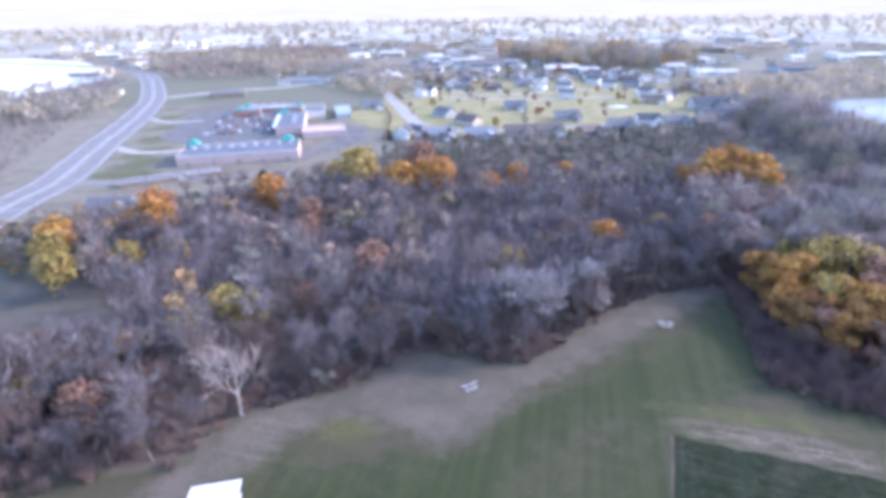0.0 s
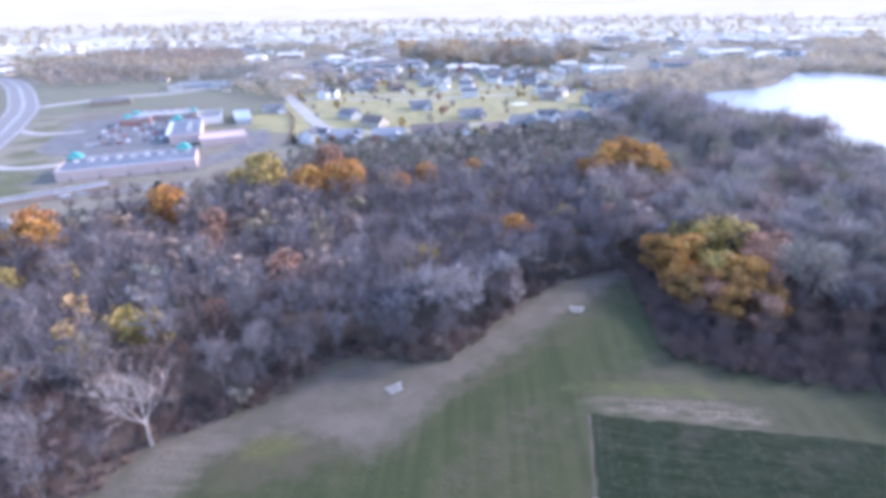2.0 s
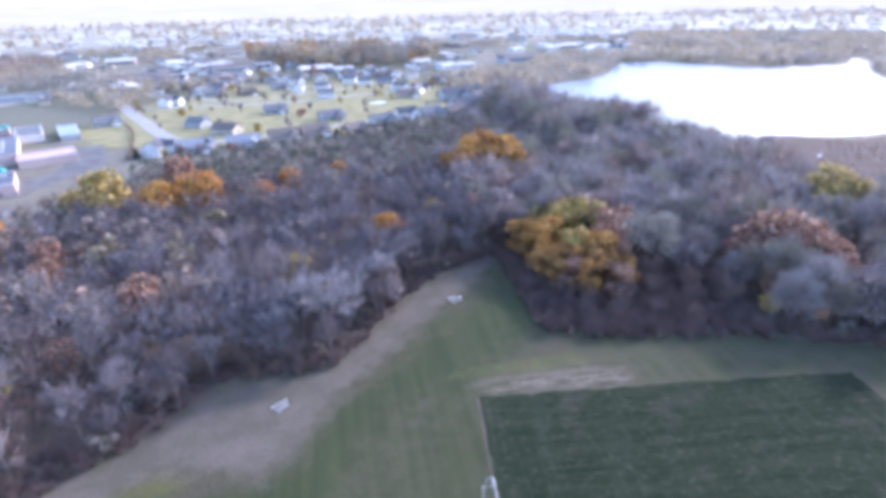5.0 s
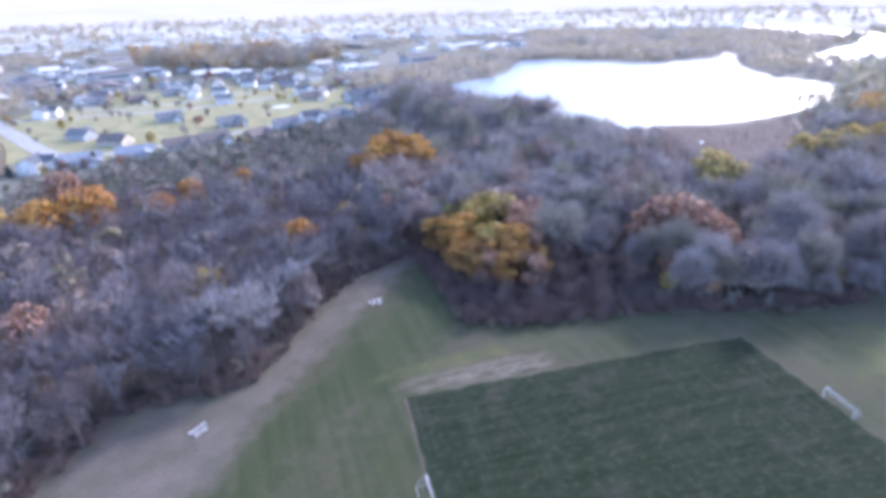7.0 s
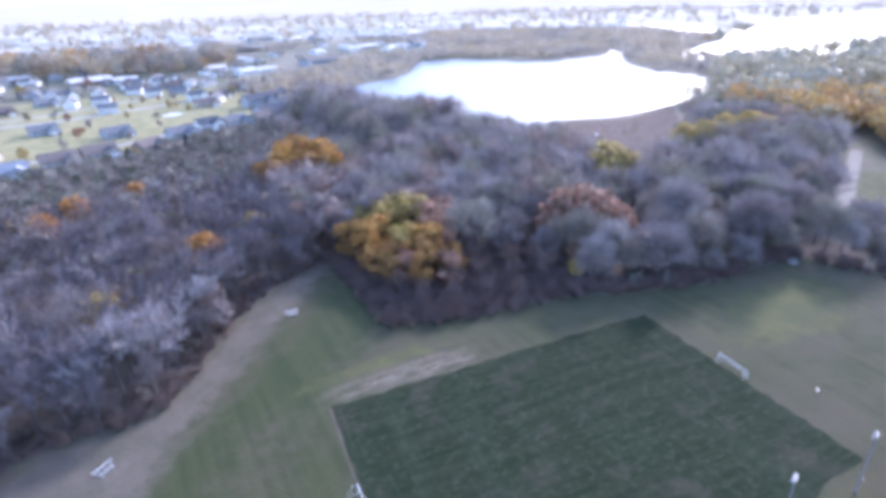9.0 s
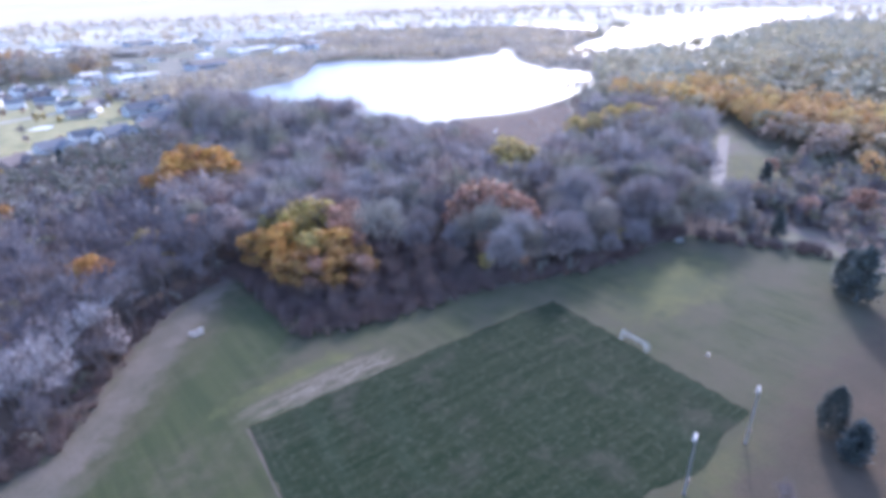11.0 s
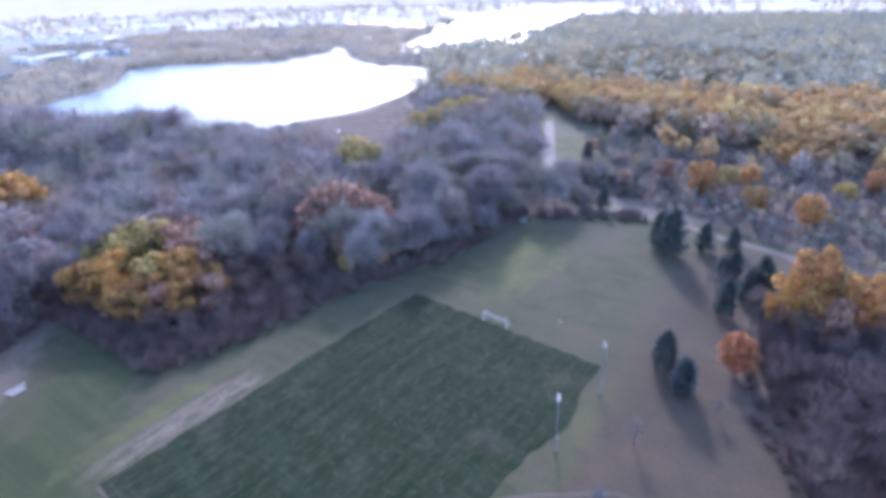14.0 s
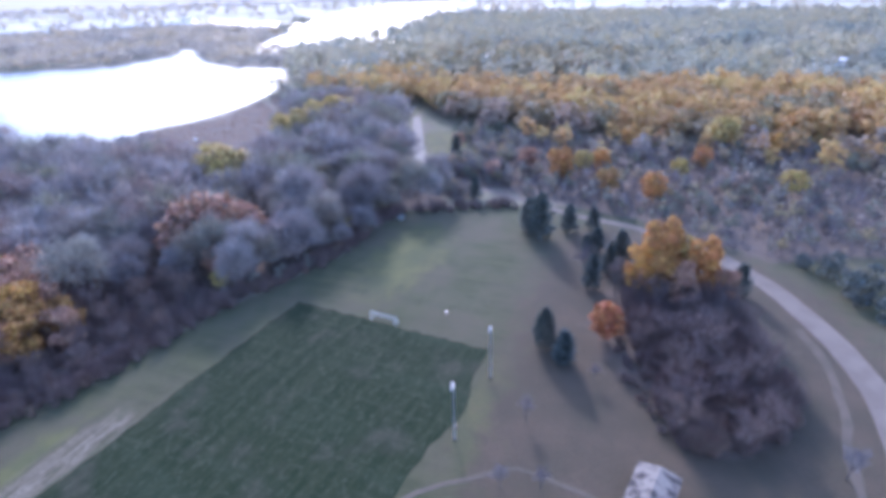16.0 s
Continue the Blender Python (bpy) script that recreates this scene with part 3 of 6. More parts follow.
def build_horizon():
    """Glowing ring added all round past the last fields, as pale hazy distance."""
    m, n, l = nodes_of("glowing_distance")
    for k in list(n):
        if k.type == "BSDF_PRINCIPLED":
            n.remove(k)
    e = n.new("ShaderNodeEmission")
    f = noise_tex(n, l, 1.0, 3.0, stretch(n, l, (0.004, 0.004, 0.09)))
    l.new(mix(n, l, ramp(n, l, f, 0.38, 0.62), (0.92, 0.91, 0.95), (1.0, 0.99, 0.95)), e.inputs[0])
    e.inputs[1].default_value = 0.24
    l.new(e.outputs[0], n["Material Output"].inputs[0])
    k = 96
    a = np.arange(k) * 2 * np.pi / k
    ring = np.stack([np.sin(a), np.cos(a)], 1)
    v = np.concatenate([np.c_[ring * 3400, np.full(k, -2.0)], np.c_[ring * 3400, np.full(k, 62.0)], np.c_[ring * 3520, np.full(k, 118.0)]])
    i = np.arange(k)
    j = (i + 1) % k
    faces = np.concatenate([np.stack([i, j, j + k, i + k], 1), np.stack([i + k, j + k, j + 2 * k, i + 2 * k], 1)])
    tagged(new("backdrop", mesh_np("backdrop", v, faces, m)), "glowing ring standing for pale hazy distance under the horizon", "backdrop", kind="structure")


build_horizon()

# ---- trees ----
def tube(a, b, r0, r1, sides=4):
    """Vertices and triangles of a tapered limb."""
    d = b - a
    d = d / (np.linalg.norm(d) + 1e-9)
    u = np.cross(d, (0.3, 0.5, 0.81))
    u /= np.linalg.norm(u) + 1e-9
    w = np.cross(d, u)
    ang = np.arange(sides) * 2 * np.pi / sides
    ring = np.cos(ang)[:, None] * u + np.sin(ang)[:, None] * w
    v = np.concatenate([a + ring * r0, b + ring * r1])
    i = np.arange(sides)
    j = (i + 1) % sides
    return v, np.concatenate([np.stack([i, j, j + sides], 1), np.stack([i, j + sides, i + sides], 1)])


def gather(pieces):
    vs, fs, k = [], [], 0
    for v, f in pieces:
        vs.append(v)
        fs.append(f + k)
        k += len(v)
    return np.concatenate(vs), np.concatenate(fs)


def blades(base, tip, width, rng):
    """One slim triangle from each base to each tip."""
    d = tip - base
    side = np.cross(d, rng.normal(size=d.shape))
    side /= np.linalg.norm(side, axis=1, keepdims=True) + 1e-9
    n = len(base)
    v = np.stack([base - side * width / 2, base + side * width / 2, tip], 1).reshape(-1, 3)
    return v, np.arange(n * 3).reshape(n, 3)


def limbs(rng, height, spread, first, n_limbs=7, upright=0.75):
    """A trunk that forks into limbs and branches: the pieces and the branch ends."""
    pieces, ends = [], []
    lean = rng.normal(0, 0.03, 2) * height
    fork = np.array([lean[0] * 0.4, lean[1] * 0.4, first * height])
    r = 0.017 * height + 0.05
    pieces.append(tube(np.array([0, 0, -0.3]), fork, r * 1.25, r * 0.8, 6))
    crown_top = np.array([lean[0], lean[1], height * 0.93])
    pieces.append(tube(fork, fork * 0.4 + crown_top * 0.6, r * 0.7, r * 0.25, 5))
    starts = [(fork * 0.4 + crown_top * 0.6, crown_top, r * 0.25)]
    for k in range(n_limbs):
        ang = 2 * np.pi * (k + rng.uniform(-0.3, 0.3)) / n_limbs
        s = rng.uniform(0.0, 0.55)
        a = fork * (1 - s) + crown_top * s
        out = spread * rng.uniform(0.55, 1.0) * (1 - 0.45 * s)
        b = np.array([a[0] + np.cos(ang) * out, a[1] + np.sin(ang) * out, min(height * 0.97, a[2] + (height - a[2]) * rng.uniform(0.35, upright))])
        m = (a + b) / 2 + np.array([0, 0, -0.04 * height])
        rr = r * (0.5 - 0.25 * s)
        pieces.append(tube(a, m, rr, rr * 0.7))
        pieces.append(tube(m, b, rr * 0.7, rr * 0.3))
        starts += [(a * 0.4 + m * 0.6, b, rr * 0.45), (m, b, rr * 0.4)]
    for a, b, rr in starts:
        for _ in range(4):
            s = rng.uniform(0.2, 1.0)
            p = a + (b - a) * s
            d = (b - a) * rng.uniform(0.25, 0.5) + rng.normal(0, 0.16, 3) * height * 0.55
            d[2] = abs(d[2]) * 0.8 + 0.03 * height
            q = p + d
            q[2] = min(q[2], height)
            pieces.append(tube(p, q, rr * 0.6, 0.025, 3))
            ends.append((p, q))
    return pieces, ends


def bare_tree_arrays(seed, height=14.0, spread=4.2, first=0.28, twigs=14, sub=4, width=0.075, upright=0.8):
    rng = np.random.default_rng(seed)
    pieces, ends = limbs(rng, height, spread, first, upright=upright)
    p = np.array([e[0] for e in ends])
    q = np.array([e[1] for e in ends])
    k = rng.integers(0, len(p), len(p) * sub)
    s = rng.uniform(0.2, 1.0, (len(k), 1))
    a = p[k] + (q[k] - p[k]) * s
    d = (q[k] - p[k]) * 0.35 + rng.normal(0, 0.055, (len(k), 3)) * height
    d[:, 2] += 0.03 * height
    b = a + d
    t1 = blades(a, b, width * 1.4, rng)
    k2 = rng.integers(0, len(a), len(a) * twigs)
    a2 = a[k2] + (b[k2] - a[k2]) * rng.uniform(0.1, 1.0, (len(k2), 1))
    d2 = d[k2] * 0.3 + rng.normal(0, 0.035, (len(k2), 3)) * height
    d2[:, 2] += 0.02 * height
    t2 = blades(a2, a2 + d2, width, rng)
    return gather(pieces), gather([t1, t2])


def light_tree_arrays(seed, height=14.0, spread=4.6, twigs=280, width=0.13):
    """A lighter bare tree for the depth of the woods: a trunk, limbs and a haze of twigs."""
    rng = np.random.default_rng(seed)
    fork = np.array([0, 0, 0.25 * height])
    stem = [tube(np.array([0, 0, -0.3]), fork, 0.27, 0.2, 4), tube(fork, np.array([0, 0, 0.9 * height]), 0.18, 0.05, 3)]
    n = 26
    ang, s = rng.uniform(0, 2 * np.pi, n), rng.uniform(0, 0.65, n)
    a = np.stack([np.zeros(n), np.zeros(n), height * (0.25 + 0.65 * s)], 1)
    out = spread * rng.uniform(0.6, 1.0, n) * (1 - 0.5 * s)
    b = np.stack([np.cos(ang) * out, np.sin(ang) * out, np.minimum(height * 0.97, a[:, 2] + height * rng.uniform(0.12, 0.4, n))], 1)
    k = rng.integers(0, n, twigs)
    p = a[k] + (b[k] - a[k]) * rng.uniform(0.35, 1.0, (twigs, 1)) + rng.normal(0, 0.03, (twigs, 3)) * height
    d = (b[k] - a[k]) * 0.15 + rng.normal(0, 0.04, (twigs, 3)) * height
    d[:, 2] = np.abs(d[:, 2]) * 0.8 + 0.02 * height
    return gather([*stem, blades(a, b, 0.22, rng), blades(p, p + d, width, rng)])


def lobes(rng, n, height, radius, low=0.3, flat=1.0):
    """Centres and radii of the clumps of a leafy crown."""
    out = []
    for _ in range(n):
        z = rng.uniform(low, 0.9)
        env = np.sqrt(max(0.05, 1 - ((z - 0.55) / 0.48) ** 2))
        ang, rr = rng.uniform(0, 2 * np.pi), radius * env * rng.uniform(0.35, 0.8)
        out.append((np.cos(ang) * rr, np.sin(ang) * rr, z * height, radius * rng.uniform(0.28, 0.46) * flat))
    return np.array(out)


def leaf_arrays(rng, lob, n, size, loose=0.7):
    """Leaf sprays: small bent quads round the clumps, denser towards their tops and outsides."""
    k = rng.integers(0, len(lob), n)
    d = rng.normal(size=(n, 3))
    d /= np.linalg.norm(d, axis=1, keepdims=True)
    d[:, 2] = np.where(rng.uniform(size=n) < 0.6, np.abs(d[:, 2]), d[:, 2])
    r = lob[k, 3:4] * rng.uniform(0.55, 1.12, (n, 1)) ** 0.7
    c = lob[k, :3] + d * r * np.array([1, 1, 0.8])
    nrm = d + rng.normal(0, loose, (n, 3))
    nrm /= np.linalg.norm(nrm, axis=1, keepdims=True)
    u = np.cross(nrm, rng.normal(size=(n, 3)))
    u /= np.linalg.norm(u, axis=1, keepdims=True) + 1e-9
    w = np.cross(nrm, u)
    s = size * rng.uniform(0.6, 1.4, (n, 1))
    v = np.stack([c - u * s * 0.6, c + w * s * 0.35 + nrm * s * 0.1, c + u * s * 0.6, c - w * s * 0.35 + nrm * s * 0.1], 1).reshape(-1, 3)
    i = np.arange(n)[:, None] * 4
    return v, np.concatenate([i + np.array([0, 1, 2]), i + np.array([0, 2, 3])])


def round_lobes(rng, n, height, radius, low=0.1):
    """Clumps spread evenly over a rounded crown."""
    k = np.arange(n) + 0.5
    z = 1 - 2 * k / n
    a = k * 2.39996 + rng.uniform(-0.25, 0.25, n)
    rr = np.sqrt(1 - z * z) * radius * rng.uniform(0.46, 0.8, n)
    mid, half = height * (0.96 + low) / 2, height * (0.96 - low) / 2
    return np.stack([np.cos(a) * rr, np.sin(a) * rr, mid + z * half * 0.74 + rng.normal(0, 0.04, n) * height, radius * rng.uniform(0.28, 0.46, n) * (26 / max(n, 26)) ** 0.4], 1)


def leafy_arrays(seed, height=13.0, radius=5.0, n=1700, size=0.6, low=0.3, n_lobes=16, even=False):
    rng = np.random.default_rng(seed)
    pieces, ends = limbs(rng, height * 0.9, radius * 0.7, 0.22, 6)
    return gather(pieces), leaf_arrays(rng, (round_lobes if even else lobes)(rng, n_lobes, height, radius, low), n, size, 0.5)


def dome_twigs(rng, height, radius, n, length, width, low=0.22):
    """Fine twigs that point outwards all over a lumpy rounded crown."""
    d = rng.normal(size=(n, 3))
    d /= np.linalg.norm(d, axis=1, keepdims=True)
    d[:, 2] = np.where(d[:, 2] < -0.45, -d[:, 2], d[:, 2])
    ph = rng.uniform(0, 6.28, 4)
    a = np.arctan2(d[:, 1], d[:, 0])
    lump = 1 + 0.15 * np.sin(3 * a + ph[0] + 2.5 * d[:, 2]) + 0.13 * np.sin(5 * a + ph[1] - 4 * d[:, 2]) + 0.09 * np.sin(8 * d[:, 2] + ph[2] + 2 * a)
    half = height * (1 - low) / 2
    axes = np.array([radius, radius, half])
    mid = np.array([0, 0, height * low + half])
    base = mid + d * axes * (lump * rng.uniform(0.5, 0.92, n))[:, None]
    tip = base + (d + rng.normal(0, 0.45, (n, 3))) * length * rng.uniform(0.6, 1.3, (n, 1))
    return blades(base, tip, width, rng)


def dome_tree_arrays(seed, height=15.0, radius=5.8, n=1900, length=1.6, width=0.16):
    rng = np.random.default_rng(seed)
    pieces, ends = limbs(rng, height * 0.9, radius * 0.8, 0.24, 6)
    return gather(pieces), dome_twigs(rng, height, radius, n, length, width)


def dome_light_arrays(seed, height=15.0, radius=6.0, n=380, length=2.7, width=0.32):
    """A rounded bare tree for the depth of the woods."""
    rng = np.random.default_rng(seed)
    stem = [tube(np.array([0, 0, -0.3]), np.array([0, 0, 0.75 * height]), 0.28, 0.08, 4)]
    return gather([*stem, dome_twigs(rng, height, radius, n, length, width, 0.12)])


def conifer_arrays(seed, height=10.0, radius=1.7, n=1500, column=True, size=0.5):
    """Needle sprays round a straight trunk: a column, or a ragged cone."""
    rng = np.random.default_rng(seed)
    z = rng.uniform(0.03, 1.0, n) ** 0.9
    if column:
        env = np.where(z < 0.32, 0.78 + 0.7 * z, np.clip(1 - ((z - 0.32) / 0.69) ** 2, 0.0, 1) ** 0.72)
    else:
        env = np.sin(np.pi * (0.14 + 0.84 * z)) ** 0.6 * (0.85 + 0.15 * np.sin(z * 23))
    a = rng.uniform(0, 2 * np.pi, n)
    lump = 1 + 0.06 * np.sin(a * 3 + z * 7) + 0.06 * np.sin(a * 5 - z * 13)
    r = radius * env * lump * rng.uniform(0.5, 1.08, n)
    base = np.stack([np.cos(a) * r, np.sin(a) * r, z * height], 1)
    tip = base + np.stack([np.cos(a) * 0.35, np.sin(a) * 0.35, np.full(n, 0.75 if column else 0.12)], 1) * size * rng.uniform(0.7, 1.5, (n, 1)) + rng.normal(0, 0.1, (n, 3))
    return gather([tube(np.array([0, 0, -0.2]), np.array([0, 0, height * 0.95]), 0.16, 0.03, 6)]), blades(base, tip, size * 0.8, rng)


def pine_arrays(seed, height=14.0, radius=4.4, boughs=80, needles=34):
    """Boughs in loose whorls, each a plume of needle sprays."""
    rng = np.random.default_rng(seed)
    z = np.linspace(0.07, 0.97, boughs) + rng.uniform(-0.02, 0.02, boughs)
    env = np.clip(1.18 * (1 - z) ** 0.62 * (0.55 + 0.45 * np.clip(z / 0.25, 0, 1)), 0.08, 1.0)
    a = np.arange(boughs) * 2.39996 + rng.normal(0, 0.25, boughs)
    reach = radius * env * rng.uniform(0.7, 1.12, boughs)
    root = np.stack([np.zeros(boughs), np.zeros(boughs), z * height], 1)
    end = np.stack([np.cos(a) * reach, np.sin(a) * reach, z * height + reach * rng.uniform(-0.12, 0.3, boughs)], 1)
    k = np.repeat(np.arange(boughs), needles)
    s = rng.uniform(0.15, 1.0, (len(k), 1)) ** 0.75
    base = root[k] + (end[k] - root[k]) * s + rng.normal(0, 0.34, (len(k), 3)) * (0.5 + env[k][:, None])
    d = (end[k] - root[k]) / (reach[k][:, None] + 0.1)
    tip = base + (d * 0.6 + rng.normal(0, 0.5, (len(k), 3)) + np.array([0, 0, 0.25])) * 0.75
    wood = [tube(np.array([0, 0, -0.2]), np.array([0, 0, height * 0.96]), 0.24, 0.04, 6)]
    wood += [tube(root[i], end[i], 0.06, 0.02, 3) for i in range(0, boughs, 2)]
    return gather(wood), blades(base, tip, 0.6, rng)


def shrub_arrays(seed, height=2.5, radius=1.8, n=260):
    rng = np.random.default_rng(seed)
    a = rng.uniform(0, 2 * np.pi, n)
    tilt = rng.uniform(0, 1, n) ** 0.6
    base = np.stack([np.cos(a) * radius * 0.3 * tilt, np.sin(a) * radius * 0.3 * tilt, np.zeros(n)], 1)
    top = np.stack([np.cos(a) * radius * tilt, np.sin(a) * radius * tilt, height * (1 - 0.45 * tilt ** 2) * rng.uniform(0.6, 1, n)], 1)
    mid = base * 0.4 + top * 0.6
    t1 = blades(base, top, 0.07, rng)
    t2 = blades(mid, top + rng.normal(0, 0.3, (n, 3)), 0.07, rng)
    return gather([t1, t2])


def tree_prototype(name, label, arrays, bark, leaf, category="tree", crown="crown"):
    wood, crown_arrays = arrays
    ob = thing(name, label, category)
    child(new("trunk", mesh_np("trunk", *wood, bark)), ob)
    child(new(crown, mesh_np(crown, *crown_arrays, leaf)), ob)
    return ob




def drift(p, size, seed):
    """Slow changes over the land, 0 to 1, with a little difference from tree to tree."""
    g = np.array([noise.noise(Vector((x / size, y / size, 7.7 * seed))) for x, y in p])
    return np.clip(0.5 + 0.75 * g + np.random.default_rng(seed).normal(0, 0.10, len(p)), 0, 1)


def plant(proto, x, y, scale=1.0, turn=None, group="", tall=1.0):
    """Sets a copy of a tree on the ground."""
    h = turn if turn is not None else (x * 37.7 + y * 91.3) % 360
    ob = copy_thing(proto, pose(x, y, 0, 0, 0, h))
    ob.scale = (scale, scale, scale * tall)
    if group:
        tagged(ob, group=group)
    return ob


BARE = [tree_prototype("bare_tree", "leafless grey-brown tree with fine upright twigs", bare_tree_arrays(10 + i, 14 + i * 0.6, 3.6 + 0.35 * (i % 3), 0.22 + 0.03 * (i % 2), 7, 3, 0.105, upright=0.75 + 0.05 * (i % 3)), BARK, TWIG) for i in range(5)]
THIN = tree_prototype("thin_tree", "leafless dark purple-brown thin tree", bare_tree_arrays(17, 13, 4.2, 0.15, 8, 3, 0.09), BARK, DARK_OWN)
PALE = tree_prototype("pale_bare_tree", "leafless pale tree with forking white limbs at the wood's edge", bare_tree_arrays(77, 14, 5.2, 0.25, 2, 3, 0.08), PALE_BARK, PALE_TWIG)
GREY = tree_prototype("grey_tree", "leafless light grey tree with upright limbs", bare_tree_arrays(78, 14, 3.6, 0.2, 12, 3, 0.09, 0.95), BARK, foliage("light_grey_twigs", [(0.30, 0.265, 0.262), (0.35, 0.315, 0.305)], 0.0, "object", 0.7))
LEAFY = {k: [tree_prototype("autumn_tree", "leafy tree in %s autumn colour" % w, leafy_arrays(30 + 7 * i + len(k), 13 + i, 5.0 + 0.4 * i, 1000, 0.9, 0.16, 34, True), BARK, LEAF[k]) for i in range(2)]
         for k, w in (("gold", "golden yellow"), ("orange", "bright orange"), ("red", "rust red"), ("rust", "faded reddish brown"), ("olive", "yellowish olive green"), ("brown", "withered grey-brown"), ("straw", "pale straw yellow"))}
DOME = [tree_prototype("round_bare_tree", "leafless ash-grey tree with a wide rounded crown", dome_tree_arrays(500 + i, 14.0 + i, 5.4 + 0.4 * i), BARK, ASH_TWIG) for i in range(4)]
CEDAR = tree_prototype("cedar", "dense dark green columnar cedar on dry grass", conifer_arrays(3, 10.5, 2.5, 3000, True, 0.5), BARK, NEEDLE)
PINE = tree_prototype("pine", "dark green conifer with a broad ragged crown", pine_arrays(4), BARK, NEEDLE)
GARDEN = [tree_prototype("garden_tree", "small garden tree in %s leaf" % w, leafy_arrays(400 + i, 13, 5.0, 330, 1.5, 0.14, 14, True), BARK, LEAF[k]) for i, (k, w) in enumerate((("brown", "withered brown"), ("olive", "olive green"), ("rust", "faded rust")))]
rng_w = np.random.default_rng(42)


def wood_points(poly, spacing, seed, exclude=()):
    """Loose scatter of points in an outline, no two closer than the spacing."""
    rng = np.random.default_rng(seed)
    p = np.array(poly, float)
    lo, hi = p.min(0), p.max(0)
    gx, gy = np.meshgrid(np.arange(lo[0], hi[0], spacing), np.arange(lo[1], hi[1], spacing * 0.87))
    gx[::2] += spacing / 2
    x, y = gx.ravel() + rng.uniform(-0.42, 0.42, gx.size) * spacing, gy.ravel() + rng.uniform(-0.42, 0.42, gy.size) * spacing
    ok = inside(poly, x, y)
    for q in exclude:
        ok &= ~inside(q, x, y)
    return np.stack([x, y], 1)[ok]


def join_many(name, protos, pts, scales, tints, material, label, category, stuff=True):
    """Many small plants joined into one mesh of stuff; each has its own size, turn and tint."""
    vs, fs, ts, k = [], [], [], 0
    for i, (x, y) in enumerate(pts):
        v, f = protos[i % len(protos)]
        a = (i * 2.399) % 6.283
        c, s = np.cos(a), np.sin(a)
        q = v * scales[i]
        vs.append(np.stack([q[:, 0] * c - q[:, 1] * s + x, q[:, 0] * s + q[:, 1] * c + y, q[:, 2]], 1))
        fs.append(f + k)
        ts.append(np.full(len(v), tints[i]))
        k += len(v)
    me = mesh_np(name, np.concatenate(vs), np.concatenate(fs), material, {"tint": np.concatenate(ts)})
    return tagged(new(name, me), label, category, kind="stuff")


FULL = {k: tree_prototype("full_tree", "broad tree in %s leaf down to the ground" % w, leafy_arrays(150 + len(k), 13.0, 5.8, 2300, 0.72, 0.08, 30, False), BARK, LEAF[k])
        for k, w in (("gold", "golden"), ("olive", "olive green"), ("orange", "orange"), ("rust", "faded red-brown"), ("bronze", "brownish gold"), ("brown", "withered grey-brown"))}
# marked trees that stand out by colour: kind, x, y, scale
MARKED = [("rust", 129, 136, 1.2), ("rust", 133, 128, 1.1), ("rust", 121, 137, 0.9), ("rust", 135, 120, 0.95), ("orange", 152, 128, 0.4), ("straw", 183, 171, 1.2), ("straw", 179, 165, 1.0), ("straw", 187, 166, 1.05), ("straw", 265, 195, 0.95), ("straw", 281, 194, 0.9), ("straw", 301, 196, 1.0), ("straw", 313, 189, 1.0), ("straw", 321, 181, 0.9), ("straw", 272, 187, 0.8), ("straw", 291, 188, 0.85), ("gold", 325, 190, 0.8),
          ("orange", 13, 188, 0.9), ("bronze", 55, 250, 0.95), ("gold", 79, 262, 1.2), ("bronze", 68, 265, 1.25), ("rust", 64, 249, 0.9), ("bronze", 50, 256, 0.85), ("bronze", 73, 250, 1.0), ("gold", 61, 258, 1.1), ("gold", 81, 252, 1.0), ("brown", 50, 215, 0.9),
          ("orange", -167, 180, 1.1), ("gold", -160, 173, 0.9), ("gold", -171, 172, 0.8), ("orange", -134, 213, 0.95), ("orange", -129, 209, 0.75), ("olive", -104, 248, 1.25), ("gold", -79.5, 241, 1.1), ("gold", -70, 247, 0.95), ("rust", -82, 284, 1.1),
          ("orange", -62, 249, 1.05), ("orange", -68, 246, 0.7), ("orange", -38, 249, 0.75), ("orange", -28, 268, 0.8), ("orange", -4, 286, 0.6), ("rust", -106, 195, 0.8), ("olive", -96, 121, 0.7),
          ("gold", -188, 150, 0.9), ("olive", -182, 142, 0.8), ("brown", 64, 215, 1.0), ("rust", 46, 190, 0.8),
          ("rust", -62, 152, 0.9), ("olive", -163, 127, 0.8), ("olive", -150, 143, 0.75), ("gold", -113, 100, 0.4), ("olive", -99, 108, 0.7), ("rust", -74, 130, 0.6), ("rust", -100, 180, 0.7)]
MARKED = [(k, x * 0.945, y * 0.945, s) if x < 20 and y > 95 else (k, x, y, s) for k, x, y, s in MARKED]
for i, (k, x, y, s) in enumerate(MARKED):
    plant(LEAFY[k][i % 2] if k in LEAFY else FULL[k], x, y, s * 1.5)
